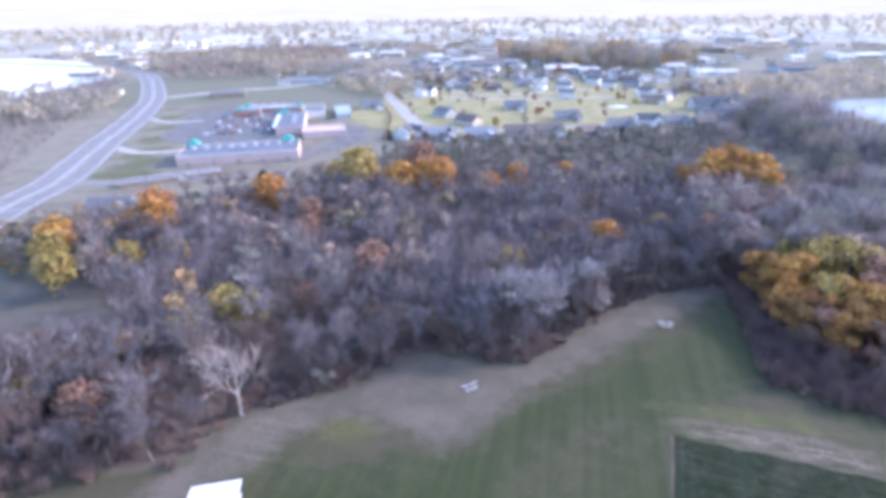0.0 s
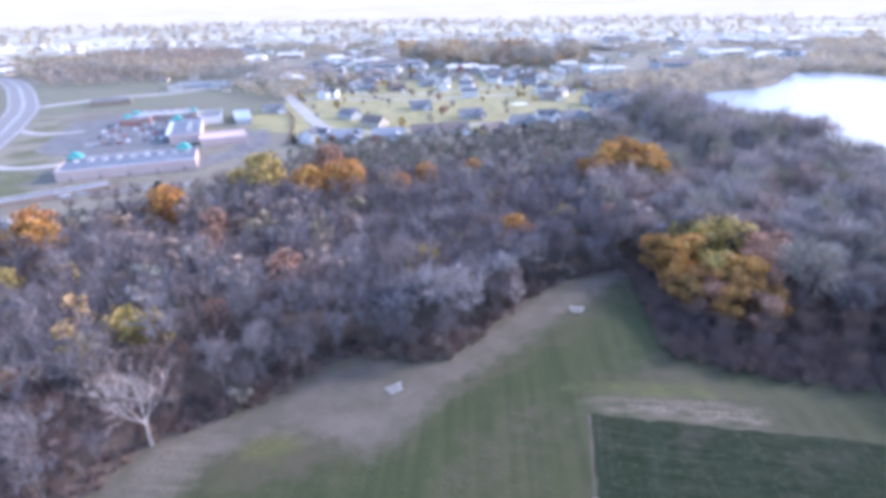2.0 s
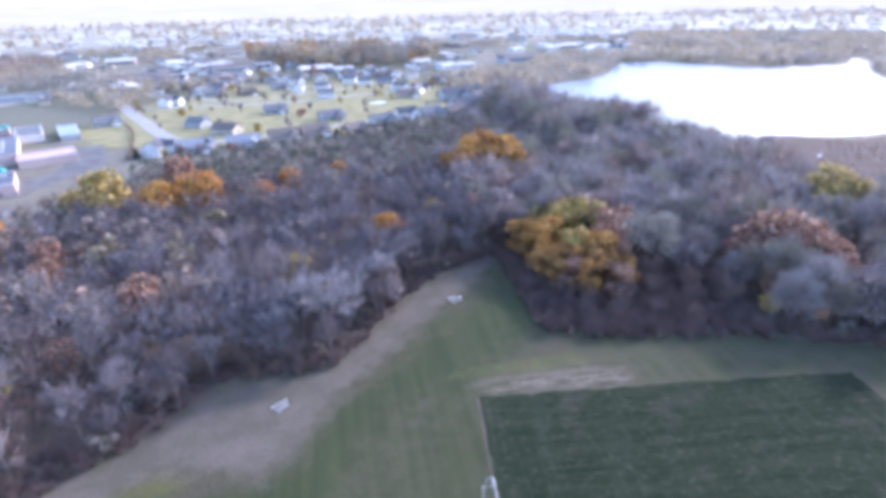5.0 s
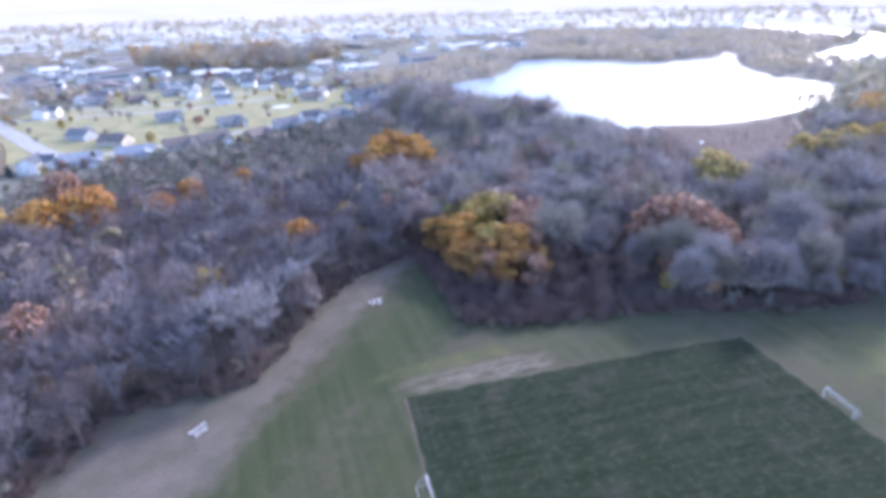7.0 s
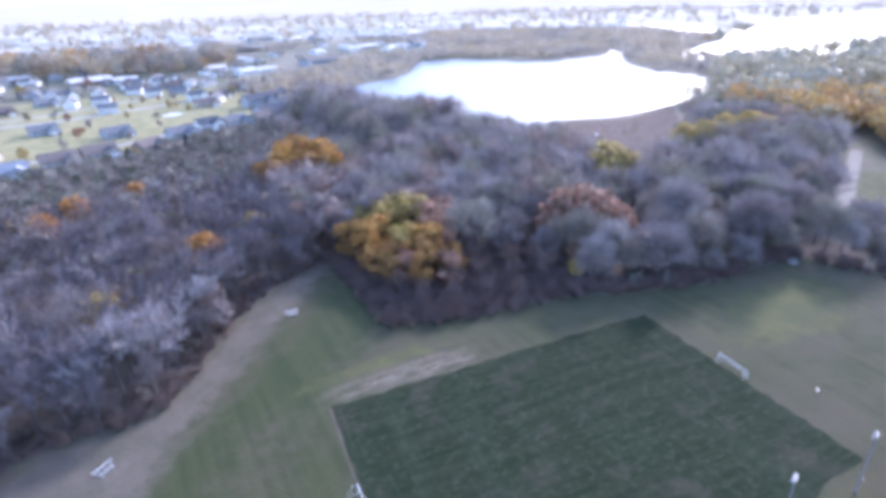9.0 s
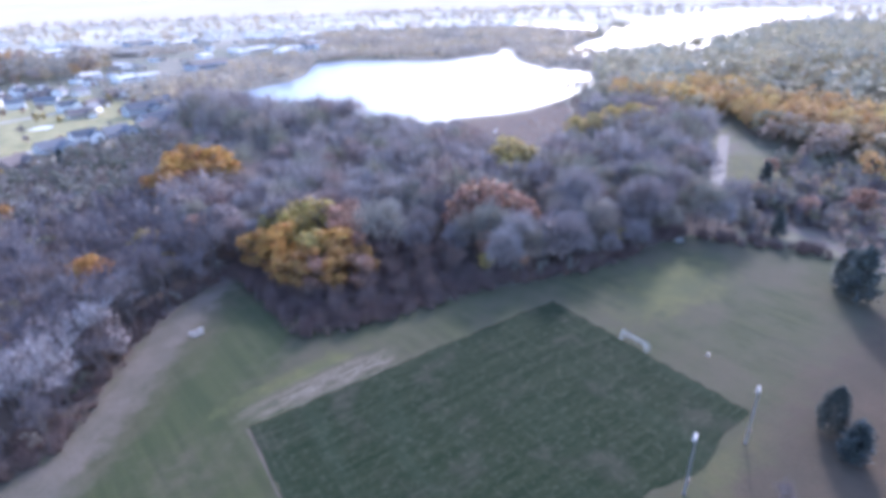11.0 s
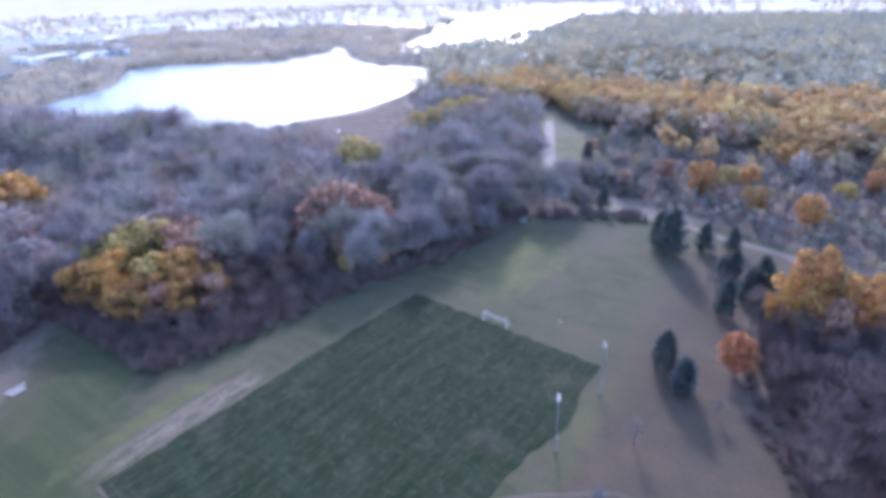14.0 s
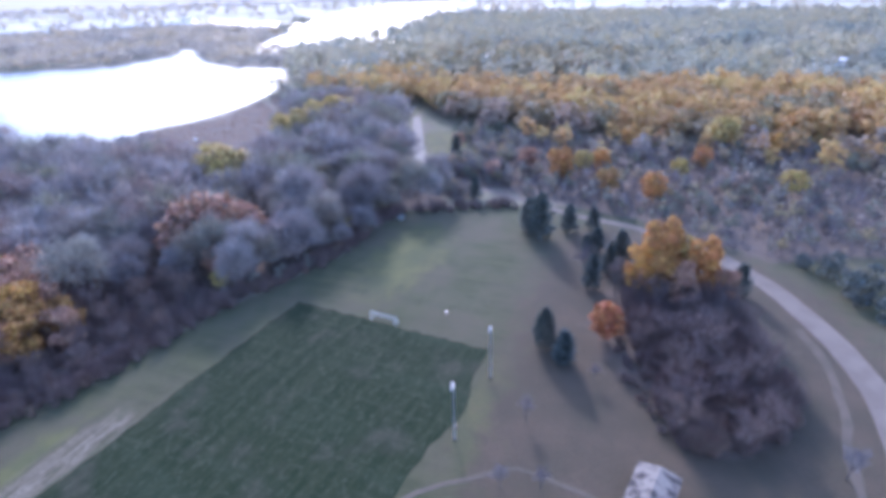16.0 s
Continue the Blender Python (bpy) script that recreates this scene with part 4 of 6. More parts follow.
# golden clump on the point of the wood, with low brown trees at its foot
POINT = [(48, 118), (72, 110), (108, 105), (116, 140), (112, 178), (50, 172)]
CLUMP = [("gold", 58, 168, 0.85), ("gold", 64.5, 162, 0.95), ("gold", 60, 159, 0.75), ("olive", 73.5, 169, 1.1), ("olive", 82, 169, 1.15), ("olive", 78, 175, 1.1), ("rust", 88.5, 161, 1.0), ("rust", 84, 156, 0.95), ("rust", 93, 166, 0.95),
         ("bronze", 59, 149, 0.65), ("gold", 62, 153, 0.65), ("olive", 70, 153, 0.95), ("bronze", 67, 147, 0.8), ("gold", 77, 148, 0.95), ("bronze", 74, 142, 0.85), ("bronze", 62.5, 143, 0.65), ("rust", 66, 140, 0.7), ("bronze", 70, 137, 0.75),
         ("rust", 76.5, 132, 0.72), ("bronze", 81, 137, 0.7), ("rust", 82, 146, 0.8), ("brown", 86, 176, 1.1), ("olive", 67, 175, 0.95)]
ASH_CLUMP = [(92.5, 144, 1.3, 3), (103, 139, 0.9, 0), (109, 143, 0.95, 2), (106, 157, 1.0, 1), (98, 168, 1.1, 0), (112, 128, 0.9, 0), (112, 168, 1.1, 2), (60, 178, 1.0, 0), (94, 180, 1.0, 3)]
FRONT = [(112, 113, 0.6), (120, 110, 0.75), (128, 106, 0.62), (136, 102, 0.7), (145, 98, 0.62), (154, 98, 0.75), (163, 97, 0.6), (172, 96, 0.7), (180, 93, 0.62), (118, 119, 0.85), (130, 114, 0.9), (141, 109, 0.8), (152, 106, 0.9), (165, 104, 0.85), (176, 102, 0.8)]
FOOT = [(88, 137, 0.75), (98, 129, 0.7), (86, 129, 0.65), (76, 127, 0.6), (66, 129, 0.5), (94, 122, 0.6), (104, 119, 0.7), (72, 121, 0.5), (82, 119, 0.55), (60, 136, 0.5), (106, 127, 0.7), (90, 114, 0.45), (63, 124, 0.45), (80, 134, 0.6)]
for k, x, y, s in CLUMP:
    plant(FULL[k], x, y, s * 1.25, group="golden clump on the point")
for x, y, k, i in ASH_CLUMP:
    plant(DOME[i], x, y, k, group="rounded bare trees beside the golden clump")
for i, (x, y, k) in enumerate(FRONT):
    plant(DOME[i % 4] if i % 3 else LEAFY[("olive", "brown", "olive", "rust", "brown")[i // 3]][i % 2], x, y, k, group="rounded trees at the wood's front")
for x, y, k in FOOT:
    plant(THIN, x, y, k, group="thin trees at the foot of the wood")
for i, (x, y, k) in enumerate(((-172, 223, 0.7), (-165, 225, 0.8), (-157, 227, 0.85), (-149, 229, 0.7), (-140, 233, 0.8), (-132, 236, 0.85), (-124, 244, 0.95), (-117, 247, 1.0), (-110, 245, 0.9), (-181, 216, 0.6))):
    plant(LEAFY["olive"][1] if i == 7 else THIN, x, y, k, group="dark trees beside the garage row")
plant(PALE, -67, 82.8, 1.35, 20)
plant(PALE, -78, 88, 1.0, 140)
for x, y, k in ((-9, 124, 1.45), (-15, 128, 1.3), (-3, 133, 1.2), (-20, 122, 1.1), (6, 143, 1.2), (60, 214, 1.0)):
    plant(GREY, x, y, k)
EAST_TREES = [("rust", 250.3, 48.3, 0.8), ("bronze", 240.8, 32.2, 0.95), ("orange", 254.1, 15.2, 0.8), ("orange", 226.6, 10.4, 0.75), ("orange", 220.9, -7.6, 0.9), ("straw", 305.3, -40.8, 1.2),
              ("olive", 253.1, -18, 0.7), ("orange", 330, -78, 1.1), ("rust", 280, 93, 0.6), ("olive", 248.4, 22.8, 0.8), ("orange", 269.2, -28.4, 0.8), ("rust", 232.3, 60.7, 0.6),
              ("gold", 293.9, 4.7, 0.9), ("olive", 240, -60, 0.8), ("gold", 296, -60, 0.9)]
for i, (k, x, y, s) in enumerate(EAST_TREES):
    plant(FULL["bronze"] if k == "bronze" or (k == "orange" and i % 2) else LEAFY[k][i % 2], x, y, s * 1.3, tall=0.92)
# beside the meadow
plant(CEDAR, 113.6, 16, 1.04, 30)
JUNIPER = tree_prototype("juniper", "loose dark conifer beside the cedar", pine_arrays(6, 9.0, 2.5, 60, 34), BARK, NEEDLE)
JUNIPER.matrix_basis = pose(108.6, 10.6, 0, 0, 0, 10)
for x, y, s in ((176.5, 29, 1.2), (185, 20, 0.75), (162, 1, 0.9), (154, -32, 0.7), (182, 34, 0.9), (171, 9, 0.65), (270, 91, 0.7), (190, 12, 0.6), (208, 62, 0.7)):
    plant(PINE, x, y, s, tall=1.0)
for i, (x, y, s) in enumerate(((146, 8, 0.55), (151, 11, 0.5), (157, 4, 0.5), (143, 1, 0.5), (169, 12, 0.35))):
    plant(BARE[i] if i % 2 else PINE, x, y, s * 1.2, tall=1.2)
MAPLE = (tree_prototype("maple", "round rust-orange maple in full leaf on dry grass", leafy_arrays(91, 11.5, 4.5, 2200, 0.62, 0.06, 30, True), BARK, LEAF["red"]))
MAPLE.matrix_basis = pose(121, 2, 0, 0, 0, 40)
MAPLE.scale = (1.0, 1.0, 0.98)
for k, x, y, s in (("bronze", 152, -10, 1.2), ("gold", 147, -5, 0.85), ("bronze", 144, -10, 0.85), ("orange", 150, -21, 1.0), ("rust", 141, -16, 0.75), ("olive", 156, -15, 1.0), ("rust", 146, -27, 0.62)):
    plant(FULL[k], x, y, s, tall=1.4)
for x, y, s in ((87, 15, 0.38), (69, 16, 0.35), (71, 9, 0.32), (104, 3, 0.3)):
    plant(BARE[1], x, y, s, group="young trees by the footpath")

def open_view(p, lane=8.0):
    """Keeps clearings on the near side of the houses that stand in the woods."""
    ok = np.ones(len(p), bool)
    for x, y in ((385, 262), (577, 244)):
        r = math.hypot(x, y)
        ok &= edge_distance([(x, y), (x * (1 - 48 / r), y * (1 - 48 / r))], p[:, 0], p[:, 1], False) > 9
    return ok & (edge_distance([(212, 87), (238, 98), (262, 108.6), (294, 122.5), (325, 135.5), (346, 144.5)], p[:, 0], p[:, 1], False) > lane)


plant(BARE[3], 90, -42.5, 0.45, group="young trees by the footpath")
sh = smooth_line([(92, -13), (104, -7), (118, -3.5), (128, -1), (140, 1)], 1.6)
sh = sh + np.random.default_rng(71).normal(0, 1.1, sh.shape) + np.array([0, 1.0])
join_many("meadow_scrub", [shrub_arrays(350 + i, 2.2, 1.7, 90) for i in range(3)], sh, np.random.default_rng(72).uniform(0.4, 1.1, len(sh)), np.random.default_rng(73).uniform(0.3, 1, len(sh)), DARK_TWIG, "low reddish-brown leafless shrubs beside the copse", "shrubs")


# the woods: single trees along the meadow, the rest joined; upright trees in the west, wide rounded crowns in the east
def eastern(p):
    return (p[:, 0] > 88) | ((p[:, 0] > 50) & (p[:, 1] > 168) & (p[:, 1] < 300))


def free_of_marked(p, far):
    mk = np.array([(x, y) for _, x, y, _ in MARKED])
    gap = np.min(np.hypot(p[:, None, 0] - mk[None, :, 0], p[:, None, 1] - mk[None, :, 1]), axis=1)
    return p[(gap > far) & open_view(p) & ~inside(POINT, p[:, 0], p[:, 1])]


MARSH_SIDE = [(300, 228), (250, 188), (215, 205), (232, 255), (231, 266)]
pts = free_of_marked(wood_points(MAIN_WOOD, 7.2, 7), 6.5)
pts = pts[~eastern(pts)]
edge = edge_distance(WOOD_EDGE, pts[:, 0], pts[:, 1], False)
order = np.argsort(edge)
near, rest = pts[order[:150]], pts[order[150:]]
for i, (x, y) in enumerate(near):
    s = rng_w.uniform(0.8, 1.3) * (0.75 if min(edge[order[i]], 9) < 4 else 1.0)
    if x < -55 and rng_w.uniform() < 0.6:
        plant(THIN, x, y, s * 0.8, group="trees at the wood's edge")
    elif rng_w.uniform() < 0.06:
        plant(LEAFY[("brown", "olive", "rust")[i % 3]][i % 2], x, y, s * 0.95, group="trees at the wood's edge")
    else:
        plant(BARE[i % 5], x, y, s, group="trees at the wood's edge", tall=rng_w.uniform(0.85, 1.1))
epts = wood_points(MAIN_WOOD, 8.6, 207)
epts = free_of_marked(epts[eastern(epts)], 7.5)
eedge = edge_distance(WOOD_EDGE, epts[:, 0], epts[:, 1], False)
eorder = np.argsort(eedge)
for i, (x, y) in enumerate(epts[eorder[:70]]):
    k = rng_w.uniform(0.7, 1.15) * (0.75 if eedge[eorder[i]] < 5 else 1.1)
    if i % 9 == 4:
        plant(LEAFY[("olive", "brown", "rust")[i % 3]][i % 2], x, y, k, group="trees at the wood's edge")
    else:
        plant(DOME[i % 4], x, y, k, group="trees at the wood's edge", tall=rng_w.uniform(0.95, 1.15))
erest = epts[eorder[70:]]
elow = 0.7 * np.clip((erest[:, 1] - 262) / 60, 0, 1) * (erest[:, 0] < 120)
esize = rng_w.uniform(0.6, 1.25, len(erest)) * (1 - 0.5 * elow) * np.where(edge_distance(MARSH_SIDE, erest[:, 0], erest[:, 1], False) < 22, 0.6, 1.0)
esize = esize * np.where((erest[:, 1] > 300) & (erest[:, 0] > 120), 1.25, 1.0)
etint = rng_w.uniform(0, 1, len(erest)) * 0.55 + 0.45 * drift(erest, 30, 5)
domes = [dome_light_arrays(520 + i, 14.5 + 0.5 * i, 5.2 + 0.35 * i) for i in range(6)]
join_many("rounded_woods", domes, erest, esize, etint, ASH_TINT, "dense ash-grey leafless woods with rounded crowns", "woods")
light = [light_tree_arrays(60 + i, 14, 4.2 + 0.3 * i) for i in range(6)]
# lower thicket towards the houses
low = np.clip((rest[:, 1] - 250 + 0.25 * np.abs(rest[:, 0] - 20)) / 60, 0, 1) * (rest[:, 0] < 150)
low = np.maximum(low, 0.8 * np.clip(1 - edge_distance([(-110, 318), (-122, 240), (-160, 208), (-190, 180), (-205, 150)], rest[:, 0], rest[:, 1], False) / 30, 0, 1))
scale = rng_w.uniform(0.7, 1.4, len(rest)) * (1 - 0.55 * low)
stand = (low < 0.5) | (rng_w.uniform(size=len(rest)) < 0.4)
far = np.hypot(rest[:, 0], rest[:, 1]) > 235
sparse = [light_tree_arrays(260 + i, 14, 4.4 + 0.3 * i, 150, 0.19) for i in range(5)]
join_many("bare_woods", light, rest[~far & stand], scale[~far & stand], rng_w.uniform(0, 1, len(rest)), TWIG_TINT, "dense leafless grey-brown woods", "woods")
join_many("bare_woods", sparse, rest[far & stand], scale[far & stand], rng_w.uniform(0, 1, len(rest)), TWIG_TINT, "dense leafless grey-brown woods towards the houses", "woods")
leafl = [leaf_arrays(np.random.default_rng(i), lobes(np.random.default_rng(i + 9), 9, 10, 3.6), 80, 1.6) for i in range(4)]
pick = rng_w.uniform(size=len(rest)) < 0.12 + 0.85 * low
sel = rest[pick]
tints = np.where(low[pick] > 0.5, rng_w.uniform(0.0, 0.14, len(sel)), 0) + np.where(low[pick] > 0.5, 0, 1) * np.where(rng_w.uniform(size=len(sel)) < 0.12, rng_w.uniform(0.55, 0.9, len(sel)), rng_w.uniform(0.0, 0.5, len(sel)))
join_many("leafy_woods", leafl, sel + rng_w.uniform(-2, 2, sel.shape), rng_w.uniform(1.0, 1.6, len(sel)) * (1 - 0.42 * low[pick]), tints, WOODS_TINT, "scattered half-leafed trees in the woods", "woods")
shrubs = [shrub_arrays(80 + i, 2.8, 2.4, 16) for i in range(4)]
under = wood_points(MAIN_WOOD, 6.8, 17)
under = under[np.hypot(under[:, 0], under[:, 1]) < 240]
join_many("undergrowth", shrubs, under, rng_w.uniform(0.5, 1.2, len(under)), rng_w.uniform(0, 1, len(under)), TWIG_TINT, "brown leafless undergrowth in the woods", "shrubs")
def edge_band(points, step, depth, seed):
    """Points along a line, scattered to its wooded side."""
    c = smooth_line(points, step)
    d = np.gradient(c, axis=0)
    d /= np.linalg.norm(d, axis=1, keepdims=True)
    rng = np.random.default_rng(seed)
    return c + np.stack([-d[:, 1], d[:, 0]], 1) * (rng.uniform(-0.6, depth, (len(c), 1))) + rng.normal(0, 0.5, c.shape)


edge_sh = np.concatenate([edge_band(WOOD_EDGE[2:], 1.3, 5.0, 3), edge_band(WOOD_EDGE[10:], 1.5, 7.0, 13)])
bush_low = [leaf_arrays(np.random.default_rng(330 + i), lobes(np.random.default_rng(340 + i), 8, 7.5, 3.2, 0.15), 150, 0.85) for i in range(4)]
dense_sh = [shrub_arrays(90 + i, 2.8, 2.0, 120) for i in range(3)]
join_many("edge_brush", dense_sh, edge_sh, np.random.default_rng(4).uniform(0.35, 1.0, len(edge_sh)) * np.where(edge_sh[:, 0] > 48, 1.5, 1.0), np.random.default_rng(5).uniform(0, 1, len(edge_sh)), DARK_TWIG, "brown brush along the wood's edge", "shrubs")
# thicket that fills the foot of the golden clump and the wood's eastern front
ft = np.concatenate([wood_points(POINT, 3.1, 61), edge_band(WOOD_EDGE[14:], 1.6, 5.0, 62), edge_band(WOOD_EDGE[3:12], 1.3, 9.0, 66)])
rt = np.random.default_rng(64)
tall_sh = [shrub_arrays(320 + i, 5.5, 2.6, 95) for i in range(4)]
join_many("front_thicket", tall_sh, ft, rt.uniform(0.55, 1.15, len(ft)), rt.uniform(0, 1, len(ft)), DARK_TWIG, "dense purple-brown thicket at the foot of the wood", "thicket")
ft2 = ft[(rt.uniform(size=len(ft)) < 0.16) & ~inside(POINT, ft[:, 0], ft[:, 1])]
join_many("front_bushes", bush_low, ft2, rt.uniform(0.45, 0.85, len(ft2)), rt.uniform(0.0, 0.13, len(ft2)), WOODS_TINT, "brown and olive bushes at the foot of the wood", "shrubs")
# thickets round the field in the west
wf = wood_points([(-152, 92), (-128, 104), (-108, 104), (-76, 74), (-86, 58), (-100, 48), (-120, 42), (-146, 58)], 3.3, 91)
rw = np.random.default_rng(92)
join_many("west_thicket", tall_sh, wf, rw.uniform(0.5, 1.3, len(wf)), rw.uniform(0, 1, len(wf)), DARK_TWIG, "dense reddish-brown thicket at the wood's western end", "thicket")
wf = wf[rw.uniform(size=len(wf)) < 0.22]
join_many("west_young_woods", light, wf, rw.uniform(0.4, 0.85, len(wf)), rw.uniform(0, 1, len(wf)), TWIG_TINT, "young grey leafless trees over the thicket", "woods")
wt = wood_points([(-150, 130), (-172, 124), (-222, 142), (-224, 172), (-190, 186), (-150, 160)], 6.5, 93)
join_many("west_bushes", bush_low, wt, rw.uniform(0.7, 1.5, len(wt)), np.where(rw.uniform(size=len(wt)) < 0.3, rw.uniform(0.45, 0.7, len(wt)), rw.uniform(0, 0.45, len(wt))), WOODS_TINT, "olive, brown and yellow bushes by the highway", "shrubs")
# copse of brambles and thin trees
cp = wood_points(COPSE, 2.6, 21)
thick = [shrub_arrays(120 + i, 6.0, 2.8, 185) for i in range(4)]
join_many("copse_thicket", thick, cp, np.random.default_rng(6).uniform(0.7, 1.3, len(cp)), np.random.default_rng(7).uniform(0, 1, len(cp)), DARK_TWIG, "dense leafless purple-brown thicket", "thicket")
for i, (x, y) in enumerate(wood_points(COPSE, 7.5, 22)):
    plant(THIN, x, y, rng_w.uniform(0.55, 0.75), group="thin trees in the copse")
# scrub beyond the park road
es = np.concatenate([wood_points(EAST_SCRUB, 5.0, 23), wood_points([(226, 90), (240, 92), (262, 80), (290, 92), (316, 104), (312, 85), (290, 72), (262, 60), (229, 72)], 3.8, 25), wood_points([(203, 70), (230, 100), (264, 64), (242, 48), (220, 58)], 3.4, 24)])
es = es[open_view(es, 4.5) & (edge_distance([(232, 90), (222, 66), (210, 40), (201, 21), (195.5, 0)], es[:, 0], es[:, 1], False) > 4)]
r6 = np.random.default_rng(8)
join_many("east_scrub", [shrub_arrays(130 + i, 4.6, 3.1, 32) for i in range(4)], es, r6.uniform(0.4, 1.1, len(es)), r6.uniform(0, 1, len(es)), TWIG_TINT, "grey-brown scrub beyond the park road", "shrubs")
es2 = es[r6.uniform(size=len(es)) < 0.2]
join_many("east_thin_woods", sparse, es2, r6.uniform(0.4, 0.75, len(es2)), r6.uniform(0, 1, len(es2)), TWIG_TINT, "thin leafless trees beyond the park road", "woods")
es3 = es[r6.uniform(size=len(es)) < 0.65]
bushl = [leaf_arrays(np.random.default_rng(300 + i), lobes(np.random.default_rng(310 + i), 8, 10, 3.8, 0.12), 84, 1.35) for i in range(4)]
join_many("east_bushes", bushl, es3, r6.uniform(0.3, 1.0, len(es3)) ** 1.4, np.where(r6.uniform(size=len(es3)) < 0.65, r6.uniform(0, 0.12, len(es3)), r6.uniform(0.2, 0.55, len(es3))), WOODS_TINT, "olive and brown bushes beyond the park road", "shrubs")
WEST = [(-300, 200), (-330, 260), (-450, 420), (-600, 650), (-670, 640), (-570, 480), (-510, 385), (-430, 280), (-350, 190)]
ws = wood_points(WEST, 7.5, 41)
r8 = np.random.default_rng(14)
join_many("west_scrub", [shrub_arrays(150 + i, 4.5, 3.2, 34) for i in range(3)], ws, r8.uniform(0.6, 1.5, len(ws)), r8.uniform(0, 1, len(ws)), TWIG_TINT, "grey-brown scrub beyond the highway", "shrubs")
bush = [leaf_arrays(np.random.default_rng(200 + i), lobes(np.random.default_rng(210 + i), 8, 4.0, 2.6, 0.1), 420, 0.5) for i in range(2)]
for i, (x, y, s) in enumerate(((163, -60, 1.7), (157, -62, 1.5), (171, -58, 1.5), (177, -52, 1.2), (150, -66, 1.6), (180, -60, 1.4), (160, -69, 1.8), (168, -67, 1.7))):
    ob = new("bush", mesh_np("bush", *bush[i % 2], NEEDLE))
    ob.matrix_basis = pose(x, y, 0, 0, 0, i * 50) @ Matrix.Scale(s, 4)
    tagged(ob, "dark rounded bush on the road bank", "bush", "bushes by the road")
# hedge at the end of the meadow
hg = smooth_line([(190, 80), (197, 66), (203, 52), (206, 44)], 2.0)
hg = np.concatenate([hg, hg + np.array([-2.0, -1.0])])
hg = hg + np.random.default_rng(9).normal(0, 1.7, hg.shape)
join_many("hedge", dense_sh, hg, np.random.default_rng(10).uniform(0.45, 1.75, len(hg)), np.random.default_rng(11).uniform(0, 1, len(hg)), DARK_TWIG, "dark leafless hedge at the end of the meadow", "hedge")
# reeds of the marsh
mp = wood_points([(258, 300), (312, 278), (372, 288), (345, 262), (300, 228), (250, 188), (216, 205), (235, 255)], 3.2, 31)
join_many("marsh_reeds", [shrub_arrays(140, 1.3, 1.6, 22)], mp, r6.uniform(0.6, 1.2, len(mp)), r6.uniform(0.6, 1, len(mp)), REED, "flattened brown reeds of the marsh", "reeds")

# golden forest in the distance and woods out to the horizon
GOLD_WOOD = [(330, 150), (352, 225), (372, 262), (402, 245), (446, 190), (441, 105), (436, 15), (468, -60), (450, -200), (350, -240), (325, -150), (318, -60), (308, 40), (322, 100)]
r7 = np.random.default_rng(12)
gp = wood_points(GOLD_WOOD, 8.8, 33, [[(330, 130), (345, 150), (380, 175), (390, 160), (350, 130)]])
front = edge_distance([(372, 262), (330, 150), (322, 100), (308, 40), (318, -60), (325, -150), (350, -240)], gp[:, 0], gp[:, 1], False)
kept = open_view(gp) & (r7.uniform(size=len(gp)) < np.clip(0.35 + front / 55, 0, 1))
gp = gp[kept]
stray = wood_points([(306, 60), (316, -60), (325, -150), (330, -230), (268, -215), (262, -130), (262, -60), (272, 20), (288, 66)], 12.0, 35)
stray = stray[r7.uniform(size=len(stray)) < np.clip((stray[:, 0] - 245) / 75, 0.1, 0.85)]
gl = [leaf_arrays(np.random.default_rng(40 + i), round_lobes(np.random.default_rng(50 + i), 10, 15, 6.4, 0.12), 190, 1.65, 0.3) for i in range(6)]
join_many("golden_edge_woods", gl, stray, r7.uniform(0.55, 1.1, len(stray)), np.where(r7.uniform(size=len(stray)) < 0.45, r7.uniform(0.1, 0.5, len(stray)), r7.uniform(0.6, 0.95, len(stray))), WOODS_TINT, "loose gold and brown trees before the forest", "woods")
LEFT_GOLD = [(392, 232), (400, 262), (440, 285), (480, 275), (500, 190), (447, 190)]
lp = wood_points(LEFT_GOLD, 9.0, 37)
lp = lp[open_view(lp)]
join_many("golden_woods", gl, lp, r7.uniform(0.75, 1.2, len(lp)), 0.6 + 0.35 * drift(lp, 30, 11), WOODS_TINT, "orange and gold forest behind the marsh", "woods")
gt = np.clip((0.4 + 0.58 * drift(gp, 34, 6)) * np.clip(0.42 + front[kept] / 65 + 0.3 * (gp[:, 1] < 15), 0, 1), 0, 1)
join_many("golden_woods", gl, gp, r7.uniform(0.9, 1.4, len(gp)), gt, WOODS_TINT, "wide forest in gold, orange and brown leaf", "woods")
gb = gp + r7.uniform(-3, 3, gp.shape)
join_many("golden_wood_stems", sparse, gb[::8], r7.uniform(0.7, 1.0, len(gb)), r7.uniform(0, 1, len(gb)), TWIG_TINT, "grey stems and bare trees within the forest", "woods")
yw = wood_points([(480, 270), (500, 180), (505, 20), (690, 30), (725, 170), (635, 250)], 13.0, 36)
join_many("yellow_green_woods", gl, yw, r7.uniform(0.7, 1.4, len(yw)), 0.40 + 0.2 * drift(yw, 50, 9), WOODS_TINT, "straw yellow and olive trees past the golden forest", "woods")
fl = []
for i in range(6):
    rf = np.random.default_rng(70 + i)
    v, f = leaf_arrays(rf, lobes(rf, 7, 13, 5.5, 0.3), 20, 4.4, 0.4)
    fl.append((v.reshape(-1, 4, 3)[:, :3].reshape(-1, 3), np.arange(60).reshape(20, 3)))

